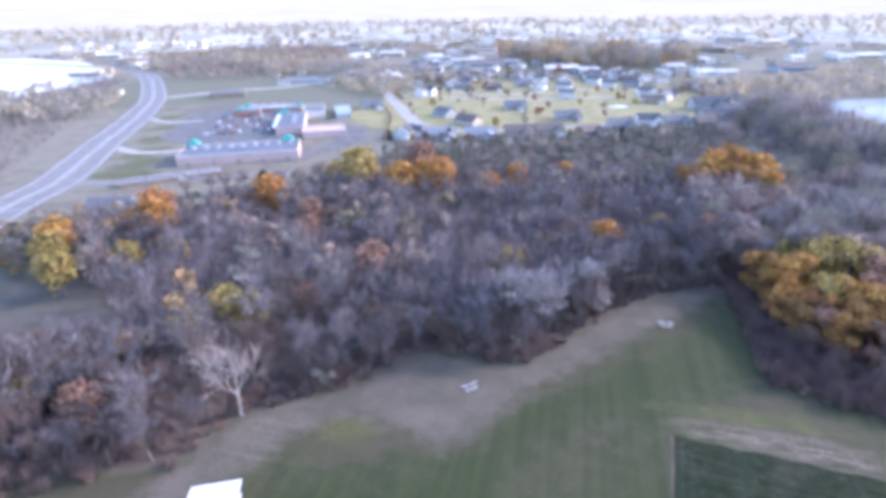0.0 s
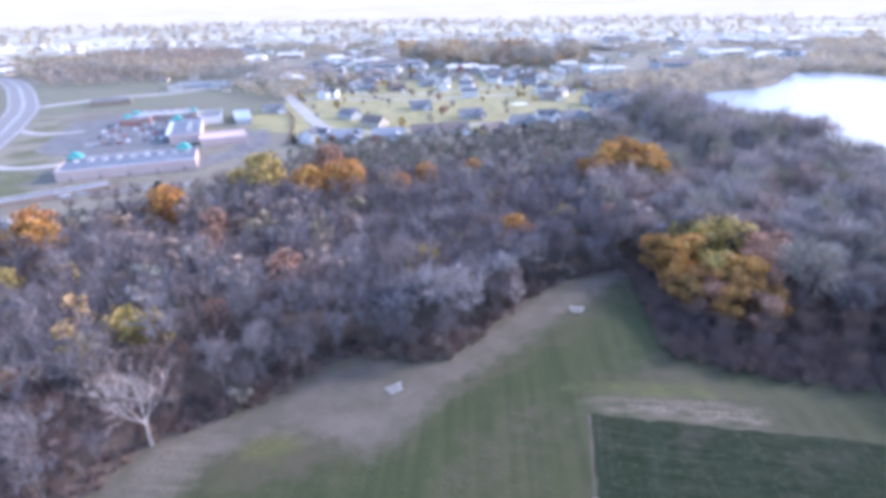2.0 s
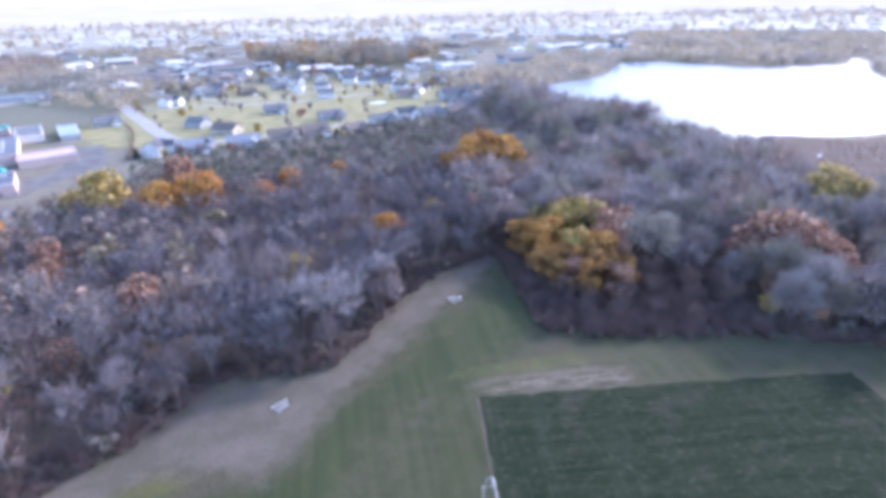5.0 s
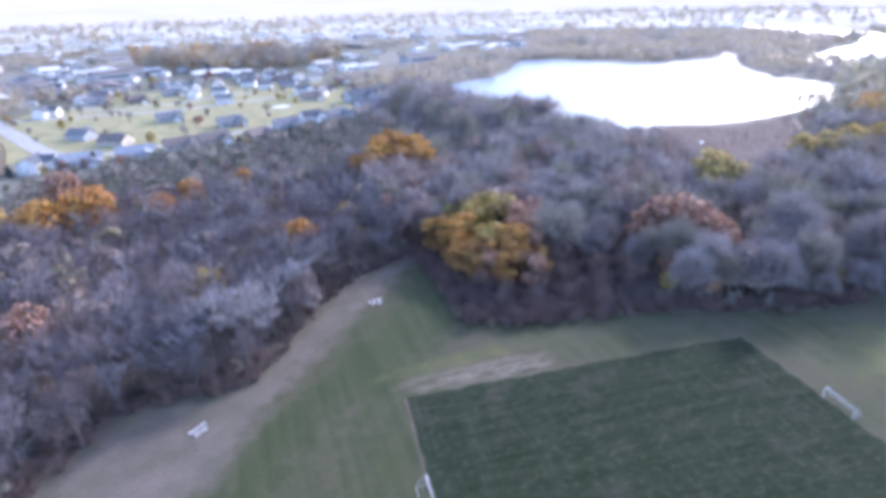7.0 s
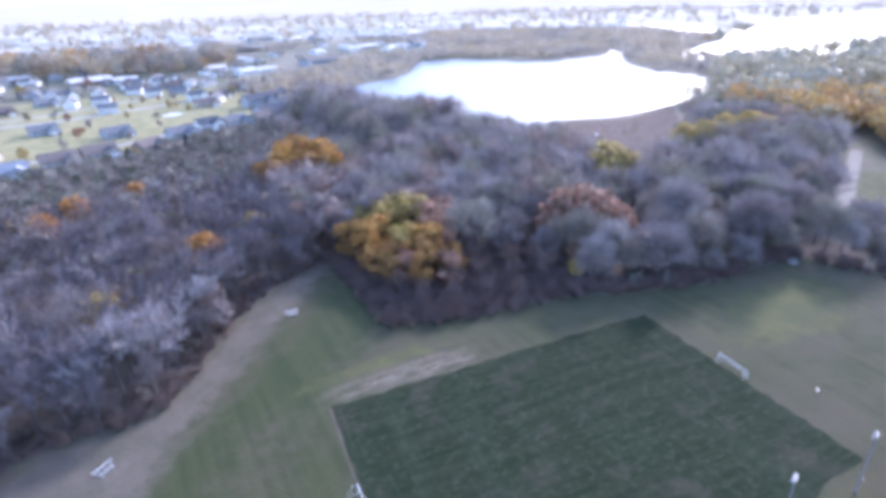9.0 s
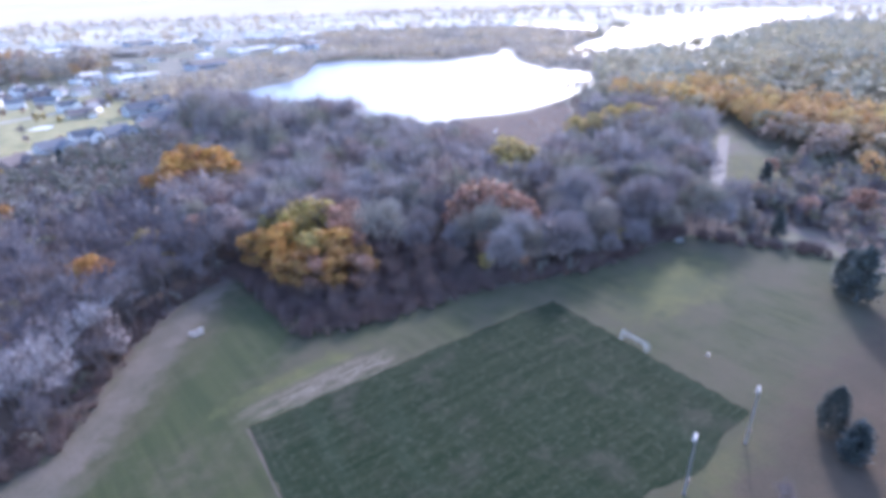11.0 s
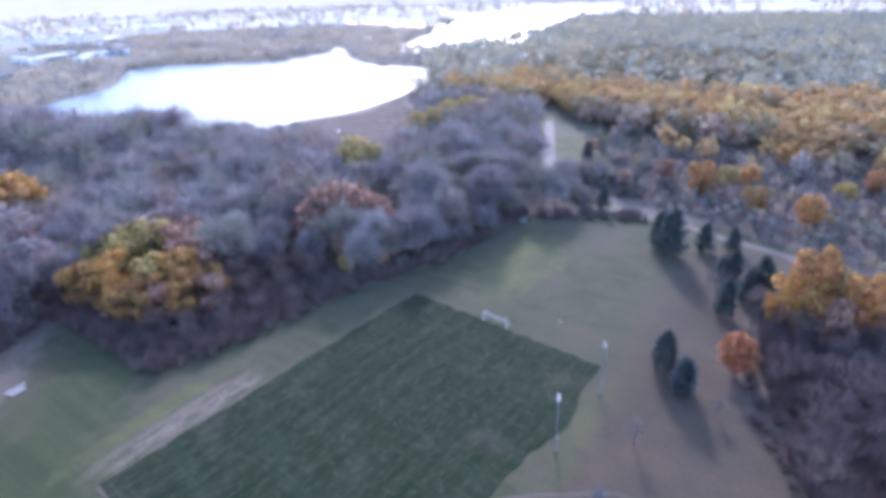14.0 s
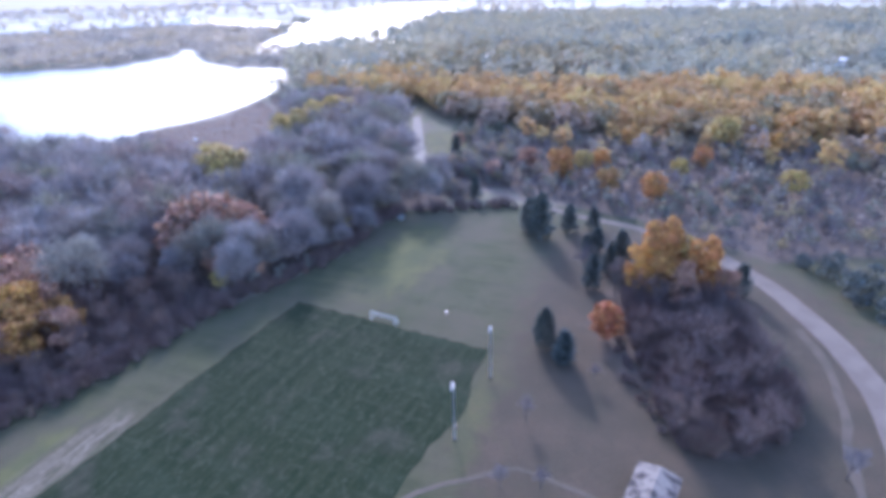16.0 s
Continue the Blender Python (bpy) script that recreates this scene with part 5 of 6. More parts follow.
fl2 = []
for i in range(6):
    rf = np.random.default_rng(370 + i)
    v, f = leaf_arrays(rf, round_lobes(rf, 8, 13, 6.2, 0.15), 38, 3.2, 0.35)
    fl2.append((v.reshape(-1, 4, 3)[:, :3].reshape(-1, 3), np.arange(114).reshape(38, 3)))


def far_points(seed, count, r0, r1, a0, a1, bands=False):
    """Points between two distances and two bearings, in drifts."""
    rng = np.random.default_rng(seed)
    r = np.sqrt(rng.uniform(r0 ** 2, r1 ** 2, count))
    a = np.radians(rng.uniform(a0, a1, count))
    x, y = r * np.sin(a), r * np.cos(a)
    if bands:
        g = np.array([noise.noise(Vector((p / 170, q * 7, 3.1))) for p, q in zip(r, a)])
    else:
        g = np.array([noise.noise(Vector((p / 260, q / 260, 3.1))) for p, q in zip(x, y)])
    return np.stack([x, y], 1), g


def keep_out(p):
    ok = np.ones(len(p), bool)
    for q in (*SHALLOWS, POND, MAIN_WOOD, GOLD_WOOD, HOUSES_LAWN, EAST_SCRUB, MARSH,
              [(690, 560), (900, 640), (1500, 900), (2200, 1000), (2300, 760), (1500, 560), (1000, 440), (800, 430), (690, 470)],
              [(-600, 460), (-640, 640), (-880, 860), (-1120, 930), (-1150, 800), (-800, 520)],
              [(-310, 210), (-140, 262), (-120, 420), (-250, 500), (-430, 520)]):
        ok &= ~inside(q, p[:, 0], p[:, 1])
    return ok & (edge_distance(HIGHWAY, p[:, 0], p[:, 1], False) > 24)


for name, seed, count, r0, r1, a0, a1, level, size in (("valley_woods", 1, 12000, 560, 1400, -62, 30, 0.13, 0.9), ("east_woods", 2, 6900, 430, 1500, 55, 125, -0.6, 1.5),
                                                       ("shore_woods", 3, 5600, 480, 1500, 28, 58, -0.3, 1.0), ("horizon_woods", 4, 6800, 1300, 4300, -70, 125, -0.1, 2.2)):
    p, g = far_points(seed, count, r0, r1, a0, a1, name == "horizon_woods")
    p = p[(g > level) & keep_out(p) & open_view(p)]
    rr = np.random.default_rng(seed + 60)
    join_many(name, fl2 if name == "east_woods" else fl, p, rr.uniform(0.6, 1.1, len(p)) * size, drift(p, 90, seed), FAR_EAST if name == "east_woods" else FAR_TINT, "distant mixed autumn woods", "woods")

sp = np.concatenate([wood_points(q, 9.0, 80 + i) for i, q in enumerate(SPITS)])
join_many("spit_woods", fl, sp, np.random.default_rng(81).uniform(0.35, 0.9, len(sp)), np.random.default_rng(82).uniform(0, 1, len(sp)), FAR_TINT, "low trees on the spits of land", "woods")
hb = smooth_line([(-168, 470), (-150, 430), (-138, 390), (-128, 350)], 2.2)
join_many("rust_hedge", bush_low, hb, np.random.default_rng(83).uniform(0.3, 0.5, len(hb)), np.random.default_rng(84).uniform(0.25, 0.4, len(hb)), WOODS_TINT, "rust-brown hedge beside the storage yard", "hedge")
# tall stand of trees beyond the houses
st = wood_points(STAND, 20.0, 51)
far = np.arange(len(st)) % 5 < 3
size = rng_w.uniform(0.7, 1.5, len(st)) + 0.9 * (rng_w.uniform(0, 1, len(st)) > 0.6)
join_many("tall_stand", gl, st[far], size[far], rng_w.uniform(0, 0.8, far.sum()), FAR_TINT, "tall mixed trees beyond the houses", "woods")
join_many("golden_stand", gl, st[~far], size[~far], rng_w.uniform(0.15, 0.8, (~far).sum()), WOODS_TINT, "golden and brown trees among the tall stand", "woods")
st = wood_points(WEST_STAND, 14.0, 52)
st = st[edge_distance(HIGHWAY, st[:, 0], st[:, 1], False) > 26]
join_many("low_woods", fl, st, rng_w.uniform(0.5, 0.95, len(st)), 0.12 + 0.28 * drift(st, 60, 53), WOODS_TINT, "low brown woods beyond the offices", "woods")
# garden trees in front of the houses by the woods
for i in range(26):
    x = -120 + i * 9.5 + rng_w.uniform(-4, 4)
    y = 352 + max(0.0, x + 40) * 0.42 + rng_w.uniform(-6, 10)
    plant(PINE if i % 4 == 0 else GARDEN[i % 3], x, y, rng_w.uniform(0.35, 0.6), group="trees by the gardens")

# ---- houses ----
def build_house(wall_mat, roof_mat, length=14.0, depth=9.0, eaves=3.2, wing=True):
    h = thing("house", "detached suburban house with shingled gable roof", "house")
    ridge = eaves + depth * 0.33

    def gable_body(cx, cy, lx, ly, along_x=True):
        bm = bmesh.new()
        r = eaves + (ly if along_x else lx) * 0.33
        a, b = lx / 2, ly / 2
        pts = [(-a, -b, 0), (a, -b, 0), (a, b, 0), (-a, b, 0), (-a, -b, eaves), (a, -b, eaves), (a, b, eaves), (-a, b, eaves)]
        pts += [(-a, 0, r), (a, 0, r)] if along_x else [(0, -b, r), (0, b, r)]
        v = [bm.verts.new((x + cx, y + cy, z)) for x, y, z in pts]
        fs = [(0, 1, 5, 4), (2, 3, 7, 6), (1, 2, 6, 9, 5), (3, 0, 4, 8, 7)] if along_x else [(1, 2, 6, 5), (3, 0, 4, 7), (0, 1, 5, 8, 4), (2, 3, 7, 9, 6)]
        for f in fs:
            bm.faces.new([v[i] for i in f])
        return bm

    def gable_roof(cx, cy, lx, ly, along_x=True):
        bm = bmesh.new()
        r = eaves + (ly if along_x else lx) * 0.33
        o, t = 0.5, 0.22
        half = (ly if along_x else lx) / 2
        slope = (r - eaves) / half
        run = (lx if along_x else ly) / 2 + o
        prof = [(-half - o, eaves - o * slope), (0, r), (half + o, eaves - o * slope)]
        for lo, hi in ((0, 1), (1, 2)):
            vs = []
            for e in (-run, run):
                for (p, z) in (prof[lo], prof[hi]):
                    for dz in (0.03, t):
                        x, y = (e, p) if along_x else (p, e)
                        vs.append(bm.verts.new((x + cx, y + cy, z + dz)))
            for f in ((0, 1, 3, 2), (4, 6, 7, 5), (0, 4, 5, 1), (2, 3, 7, 6), (1, 5, 7, 3), (0, 2, 6, 4)):
                bm.faces.new([vs[i] for i in f])
        bmesh.ops.recalc_face_normals(bm, faces=bm.faces)
        return bm
    part("wall", gable_body(0, 0, length, depth), wall_mat, h)
    roof = part("roof", gable_roof(0, 0, length, depth), roof_mat, h)
    part("chimney", boxes(((length * 0.22, 0.8, ridge), (0.8, 0.6, 1.8))), BRICK, roof, "brick chimney")
    if wing:
        part("wall", gable_body(length * 0.28, -depth * 0.62, 8.4, 8.0, False), wall_mat, h)
        part("roof", gable_roof(length * 0.28, -depth * 0.62, 8.4, 8.0, False), roof_mat, h)
        part("garage_door", boxes(((length * 0.28, -depth * 0.62 - 4.02, 1.15), (4.8, 0.08, 2.3))), WHITE, h, "white garage door")
    for x in (-length * 0.36, -length * 0.16):
        w = part("window", boxes(((x, -depth / 2 - 0.02, 1.7), (1.5, 0.1, 1.4))), WHITE, h, "white framed window")
        part("pane", boxes(((x, -depth / 2 - 0.08, 1.7), (1.2, 0.04, 1.1))), GLASS, w)
    for x in (-length * 0.32, 0, length * 0.32):
        w = part("window", boxes(((x, depth / 2 + 0.02, 1.7), (1.5, 0.1, 1.4))), WHITE, h, "white framed window")
        part("pane", boxes(((x, depth / 2 + 0.08, 1.7), (1.2, 0.04, 1.1))), GLASS, w)
    for s in (-1, 1):
        w = part("window", boxes(((s * (length / 2 + 0.02), 0, 1.7), (0.1, 1.4, 1.4))), WHITE, h, "white framed window")
        part("pane", boxes(((s * (length / 2 + 0.08), 0, 1.7), (0.04, 1.1, 1.1))), GLASS, w)
    part("door", boxes(((length * 0.0, -depth / 2 - 0.03, 1.05), (1.0, 0.1, 2.1))), SIDING[3], h)
    return h


KINDS = [("grey siding and a grey shingled roof", 0, 0, 18, 11, 3.6, True), ("white siding and a slate roof", 1, 2, 16, 10.5, 5.4, True),
         ("tan siding and a brown roof", 2, 1, 19, 12, 3.4, True), ("white siding and a grey gable roof", 1, 0, 15, 10, 5.0, False), ("brown walls and a brown roof", 3, 1, 17, 11, 3.4, True),
         ("grey siding and a long pale grey roof", 0, 3, 21, 12, 3.4, True), ("grey walls and a tall dark roof", 0, 2, 26, 14, 6.0, True)]
HOUSES = []
for txt, w, r, ln, dp, ev, wg in KINDS:
    ob = build_house(SIDING[w], SHINGLE[r], ln, dp, ev, wg)
    HOUSES.append(tagged(ob, "detached house with " + txt))
SPOTS = [(-115, 362, 1, 80), (-92, 366, 5, 10), (-64, 371, 5, 4), (-40, 384, 2, 15), (-20, 392, 2, 20), (-182, 474, 0, 30), (-158, 558, 1, 75), (-108, 446, 0, 140), (-82, 416, 2, 150),
         (-55, 490, 0, 15), (-9, 448, 0, 20), (-13, 560, 3, 0), (-93, 606, 4, 20), (-42, 612, 3, 80), (-143, 624, 3, 70), (8, 392, 4, 40), (30, 420, 0, 20), (50, 432, 1, 10), (70, 440, 0, 25),
         (92, 442, 2, 30), (122, 486, 6, 40), (104, 512, 6, 15), (101, 452, 6, 20),  (62, 585, 1, 10), (83, 590, 4, 30), (64, 540, 2, 10), (76, 556, 3, 60), (120, 540, 2, 20), (135, 560, 0, 10),
         (-114, 700, 3, 80), (-60, 690, 3, 70), (-85, 720, 4, 10), (-20, 680, 3, 80), (20, 690, 2, 10), (50, 700, 4, 0), (70, 690, 3, 60), (-87, 830, 3, 75), (-150, 740, 0, 0), (-190, 700, 2, 20),
         (-230, 640, 0, 10), (-260, 720, 3, 0), (-120, 790, 3, 70), (-210, 810, 1, 40), (-40, 860, 3, 80), (-300, 800, 3, 75), (110, 640, 2, 20)]
rs = random.Random(9)
for i in range(26):
    SPOTS.append((rs.uniform(-190, 110), rs.uniform(610, 780), rs.randrange(5), rs.uniform(0, 180)))
for x, y, k, a in SPOTS:
    tagged(copy_thing(HOUSES[k], pose(x, y, 0, 0, 0, a)), group="houses of the suburb")
tagged(copy_thing(HOUSES[0], pose(-200, 190, 0, 0, 0, 15)), group="houses by the frontage road")
tagged(copy_thing(HOUSES[3], pose(-186, 194, 0, 0, 0, 100)), group="houses by the frontage road")
for i, (x, y) in enumerate(((-148, 480), (-130, 520), (-30, 470), (20, 460), (-70, 560), (30, 600), (-110, 580), (0, 520), (90, 520), (110, 600), (40, 550), (-170, 590))):
    plant(GARDEN[i % 3], x, y, 0.45, group="garden trees")
for i in range(120):
    x, y = rs.uniform(-200, 150), rs.uniform(400, 780)
    if y > 395 + 0.5 * abs(x) - 30 and min(math.hypot(x - q[0], y - q[1]) for q in SPOTS) > 12:
        plant(GARDEN[i % 3] if i % 2 else BARE[i % 5], x, y, rs.uniform(0.3, 0.7), group="garden trees")
# Near-white flat patch, laid as a plain sheet.
sheet("pale_patch", [(24, 512), (34, 520), (42, 515), (36, 508)], 0.08, BRIGHT_FLAT, "pale flat patch among the houses", "ground")


# ---- shops ----
def flat_block(name, label, at, turn, size, wall, roof, parent=None):
    """A flat-roofed shop block: walls, a parapet and a sunk roof."""
    lx, ly, h = size
    b = thing(name, label, "shop", at=at, turn=turn)
    part("wall", boxes(((0, -ly / 2 + 0.15, h / 2), (lx, 0.3, h)), ((0, ly / 2 - 0.15, h / 2), (lx, 0.3, h)),
                       ((-lx / 2 + 0.15, 0, h / 2), (0.3, ly - 0.6, h)), ((lx / 2 - 0.15, 0, h / 2), (0.3, ly - 0.6, h))), wall, b)
    part("roof", boxes(((0, 0, h - 0.5), (lx - 0.6, ly - 0.6, 0.3))), roof, b)
    part("coping", boxes(((0, -ly / 2 + 0.15, h + 0.06), (lx + 0.1, 0.45, 0.12)), ((0, ly / 2 - 0.15, h + 0.06), (lx + 0.1, 0.45, 0.12))), WHITE, b)
    return b


def tower(parent, x, y, w, h):
    part("tower_wall", boxes(((x, y, h / 2), (w * 0.8, w * 0.8, h))), PINK_WALL, parent)
    bm = bmesh.new()
    bmesh.ops.create_cone(bm, cap_ends=True, segments=4, radius1=w * 0.78, radius2=0.0, depth=w * 0.55, matrix=pose(x, y, h + w * 0.275, 0, 0, 45))
    part("tower_roof", bm, TEAL, parent, "teal metal pyramid roof")


main = flat_block("shop_row", "long pink shop row with teal corner roofs", (-198.7, 291.3, 0), 25.0, (69, 30, 6.0), PINK_WALL, DARK_ROOF)
for i in range(9):
    part("roof_unit", boxes(((-28 + i * 7.2, 5.0, 6.2), (2.6, 2.0, 1.4)), ((-28 + i * 7.2, 5.0, 6.95), (2.0, 1.5, 0.12))), PALE_ROOF, main, "pale rooftop air unit")
part("canopy", boxes(((0, 16.2, 5.2), (62, 3.0, 0.5))), WHITE, main, "long white front canopy")
tower(main, -30, 15, 7.5, 6.3)
tower(main, 27, 15, 7.5, 6.3)
for i in range(5):
    part("service_door", boxes(((-28 + i * 14, -15.03, 1.1), (1.2, 0.08, 2.2))), SIDING[3], main)
east = flat_block("shop_wing", "shop wing with a pale canopy and teal tower", (-214, 385, 0), 115, (64, 20, 6.0), PINK_WALL, DARK_ROOF)
part("canopy", boxes(((0, 11.2, 5.2), (56, 3.0, 0.5))), WHITE, east, "long white front canopy")
tower(east, 28, 8, 7.5, 6.3)
for i in range(4):
    part("roof_unit", boxes(((-20 + i * 10, -2, 6.2), (2.4, 2.0, 1.3)), ((-20 + i * 10, -2, 6.9), (1.8, 1.5, 0.12))), PALE_ROOF, east, "pale rooftop air unit")
flat_block("store", "low store with pink walls and a pale pink roof", (-176, 360, 0), 28, (30, 20, 5.0), PINK_WALL, plain("pink_roof", (0.55, 0.38, 0.34), (0.48, 0.34, 0.3), 0.5, 0.7))
rest_b = flat_block("restaurant", "small red brick restaurant with a teal roof", (-278, 425, 0), 26, (22, 14, 4.5), BRICK, DARK_ROOF)
tower(rest_b, -6, 3, 6, 4.6)
north = flat_block("shop_row", "low shop row with a white front canopy and teal corner roofs", (-266, 450, 0), 21, (48, 12, 5.0), PINK_WALL, DARK_ROOF)
part("canopy", boxes(((0, -7.6, 4.4), (44, 3.0, 0.5))), WHITE, north, "long white front canopy")
tower(north, -22, -4, 6.0, 5.2)
tower(north, 22, -4, 6.0, 5.2)
for i in range(5):
    part("roof_unit", boxes(((-16 + i * 8, 1, 5.1), (2.2, 1.8, 1.2)), ((-16 + i * 8, 1, 5.76), (1.7, 1.4, 0.12))), PALE_ROOF, north, "pale rooftop air unit")
flat_block("garage_row", "long low garage row with brown walls and a dark roof", (-209, 240, 0), 40.5, (50, 7, 2.6), SIDING[3], DARK_ROOF)
flat_block("office", "low blue-grey office beside the side road", (-328, 648, 0), 20, (60, 24, 5.0), SIDING[0], SHINGLE[0])
flat_block("office", "dark low office beyond the shops", (-360, 520, 0), 30, (34, 18, 5.0), SIDING[3], SHINGLE[2])
flat_block("warehouse", "pale metal storage row beside the shops", (-222, 440, 0), 115, (40, 16, 5), SIDING[1], SHINGLE[0])
flat_block("warehouse", "pale metal storage row beside the shops", (-196, 440, 0), 115, (44, 12, 4.5), SIDING[0], GALV)
sheet("parking_lot", [(-246, 312), (-290, 330), (-330, 420), (-300, 465), (-238, 452), (-196, 345), (-180, 335)], 0.05, LOT, "worn grey parking lot of the shops", "pavement", smooth=False)
sheet("service_yard", [(-246, 258), (-160, 288), (-140, 350), (-160, 400), (-172, 395), (-160, 330), (-230, 268)], 0.045, LOT, "grey service yard behind the shops", "pavement", smooth=False)


def build_car(paint):
    c = thing("car", "parked car with dark windows", "car")
    bm = bmesh.new()
    prof = [(-2.2, 0.35), (2.2, 0.35), (2.25, 0.75), (1.2, 0.9), (0.6, 1.42), (-1.1, 1.45), (-1.9, 0.95), (-2.25, 0.85)]
    a = [bm.verts.new((x, -0.86, z)) for x, z in prof]
    b = [bm.verts.new((x, 0.86, z)) for x, z in prof]
    bm.faces.new(a[::-1])
    bm.faces.new(b)
    for i in range(len(prof)):
        j = (i + 1) % len(prof)
        bm.faces.new((a[i], a[j], b[j], b[i]))
    bmesh.ops.recalc_face_normals(bm, faces=bm.faces)
    part("body", bm, paint, c)
    part("side_window", boxes(((-0.3, -0.865, 1.16), (1.7, 0.03, 0.36))), GLASS, c, "dark glass")
    part("side_window", boxes(((-0.3, 0.865, 1.16), (1.7, 0.03, 0.36))), GLASS, c, "dark glass")
    bm = bmesh.new()
    v = [bm.verts.new(p) for p in ((1.17, -0.72, 0.95), (1.17, 0.72, 0.95), (0.66, 0.7, 1.4), (0.66, -0.7, 1.4))]
    bm.faces.new(v)
    part("windscreen", bm, GLASS, c, "dark glass")
    for x in (-1.4, 1.4):
        for y in (-0.8, 0.8):
            part("wheel", rods([((x, y - 0.1, 0.33), (x, y + 0.1, 0.33), 0.33)], 12), RUBBER, c, "black tyre")
    return c


CARS = [build_car(p) for p in CAR_PAINT]
for c, w in zip(CARS, ("white", "silver", "dark blue", "red")):
    tagged(c, "%s parked car on the shops' lot" % w)
CARS[0].matrix_basis = pose(-262, 345, 0.1, 0, 0, 26)
CARS[1].matrix_basis = pose(-258, 347, 0.1, 0, 0, 26)
CARS[2].matrix_basis = pose(-252, 350, 0.1, 0, 0, 206)
CARS[3].matrix_basis = pose(-246, 353, 0.1, 0, 0, 26)
for i in range(44):
    k, row = i % 11, i // 11
    if (i * 7) % 5 != 0:
        copy_thing(CARS[(i * 3 + row) % 4], pose(-262 + k * 4.6 - row * 9, 350 + k * 2.3 + row * 19, 0.1, 0, 0, 116 + 180 * (i % 2)))
for i in range(5):
    copy_thing(CARS[(0, 1, 2, 0, 1)[i]], pose(-222 + i * 6.5, 232.0 + i * 2.9, 0.12, 0, 0, 24))

# ---- town in the distance ----
def build_shed(length, depth, h, wall, roof, label):
    s = thing("town_building", label, "building")
    part("wall", boxes(((0, 0, h / 2), (length, depth, h))), wall, s)
    bm = bmesh.new()
    a, b, r = length / 2 + 0.4, depth / 2 + 0.4, h + depth * 0.12
    v = [bm.verts.new(p) for p in ((-a, -b, h), (a, -b, h), (a, b, h), (-a, b, h), (-a, 0, r), (a, 0, r))]
    for f in ((0, 1, 5, 4), (2, 3, 4, 5), (1, 2, 5), (3, 0, 4), (3, 2, 1, 0)):
        bm.faces.new([v[i] for i in f])
    part("roof", bm, roof, s)
    part("window_band", boxes(((0, -depth / 2 - 0.04, h * 0.55), (length * 0.8, 0.1, h * 0.22))), GLASS, s)
    return s


TOWN = [build_shed(26, 16, 6, SIDING[1], PALE_ROOF, "pale town building with a white roof"), build_shed(44, 24, 7, SIDING[2], PALE_ROOF, "wide town hall with a white roof"),
        build_shed(14, 10, 5, SIDING[1], SHINGLE[0], "white town house with a grey roof"), build_shed(12, 9, 5, SIDING[2], SHINGLE[1], "tan town house with a brown roof"),
        build_shed(60, 28, 8, SIDING[0], SHINGLE[1], "long brown-roofed works building")]
for i, o in enumerate(TOWN):
    o.matrix_basis = pose(-400 + i * 50, 1000 + i * 30, 0, 0, 0, 10 * i)
LODGE = build_shed(9, 7, 4, SIDING[1], PALE_ROOF, "small white cottage with a pale roof in the woods")
LODGE.matrix_basis = pose(385, 262, 0, 0, 0, 60)
tagged(LODGE, group="cottages in the woods")
copy_thing(LODGE, pose(577, 244, 0, 0, 0, 70))
rt = random.Random(4)
for i in range(110):
    r, a = math.sqrt(rt.uniform(640 ** 2, 1050 ** 2)), radians(rt.uniform(-27, 14))
    x, y = r * math.sin(a), r * math.cos(a)
    if not any(inside(q, x, y) for q in (HOUSES_LAWN, POND, STAND, WEST_STAND)):
        copy_thing(TOWN[rt.choice((2, 2, 3, 0))], pose(x, y, 0, 0, 0, rt.choice((15, 105)) + rt.uniform(-15, 15)))
# Building count raised: the added white roofs stand for bright haze.
n = 0
far_town = []
while n < 420:
    r, a = math.sqrt(rt.uniform(700 ** 2, 2000 ** 2)), radians(rt.uniform(-48, 48))
    x, y = r * math.sin(a), r * math.cos(a)
    if any(inside(q, x, y) for q in (HOUSES_LAWN, POND, STAND, WEST_STAND)) or edge_distance(HIGHWAY, np.array(x), np.array(y), False) < 30 or (a > radians(22) and r < 950):
        continue
    n += 1
    k, turn = rt.choice((0, 0, 1, 2, 2, 2, 3, 3, 3, 4)), rt.choice((20, 110)) + rt.uniform(-12, 12)
    if r < 1480:
        copy_thing(TOWN[k], pose(x, y, 0, 0, 0, turn))
    else:
        far_town.append((x, y, turn, (26, 44, 14, 12, 60)[k]))
bm = bmesh.new()
for x, y, turn, ln in far_town:
    box(bm, (x, y, 3), (ln, ln * 0.55, 6), turn)
tagged(part("far_town", bm, PALE_ROOF), "pale far town roofs, multiplied to stand for bright haze", "town", kind="stuff")
for i in range(16):
    r, a = rt.uniform(620, 1200), radians(rt.uniform(62, 110))
    copy_thing(TOWN[rt.choice((0, 2, 3))], pose(r * math.sin(a), r * math.cos(a), 0, 0, 0, rt.uniform(0, 180)))

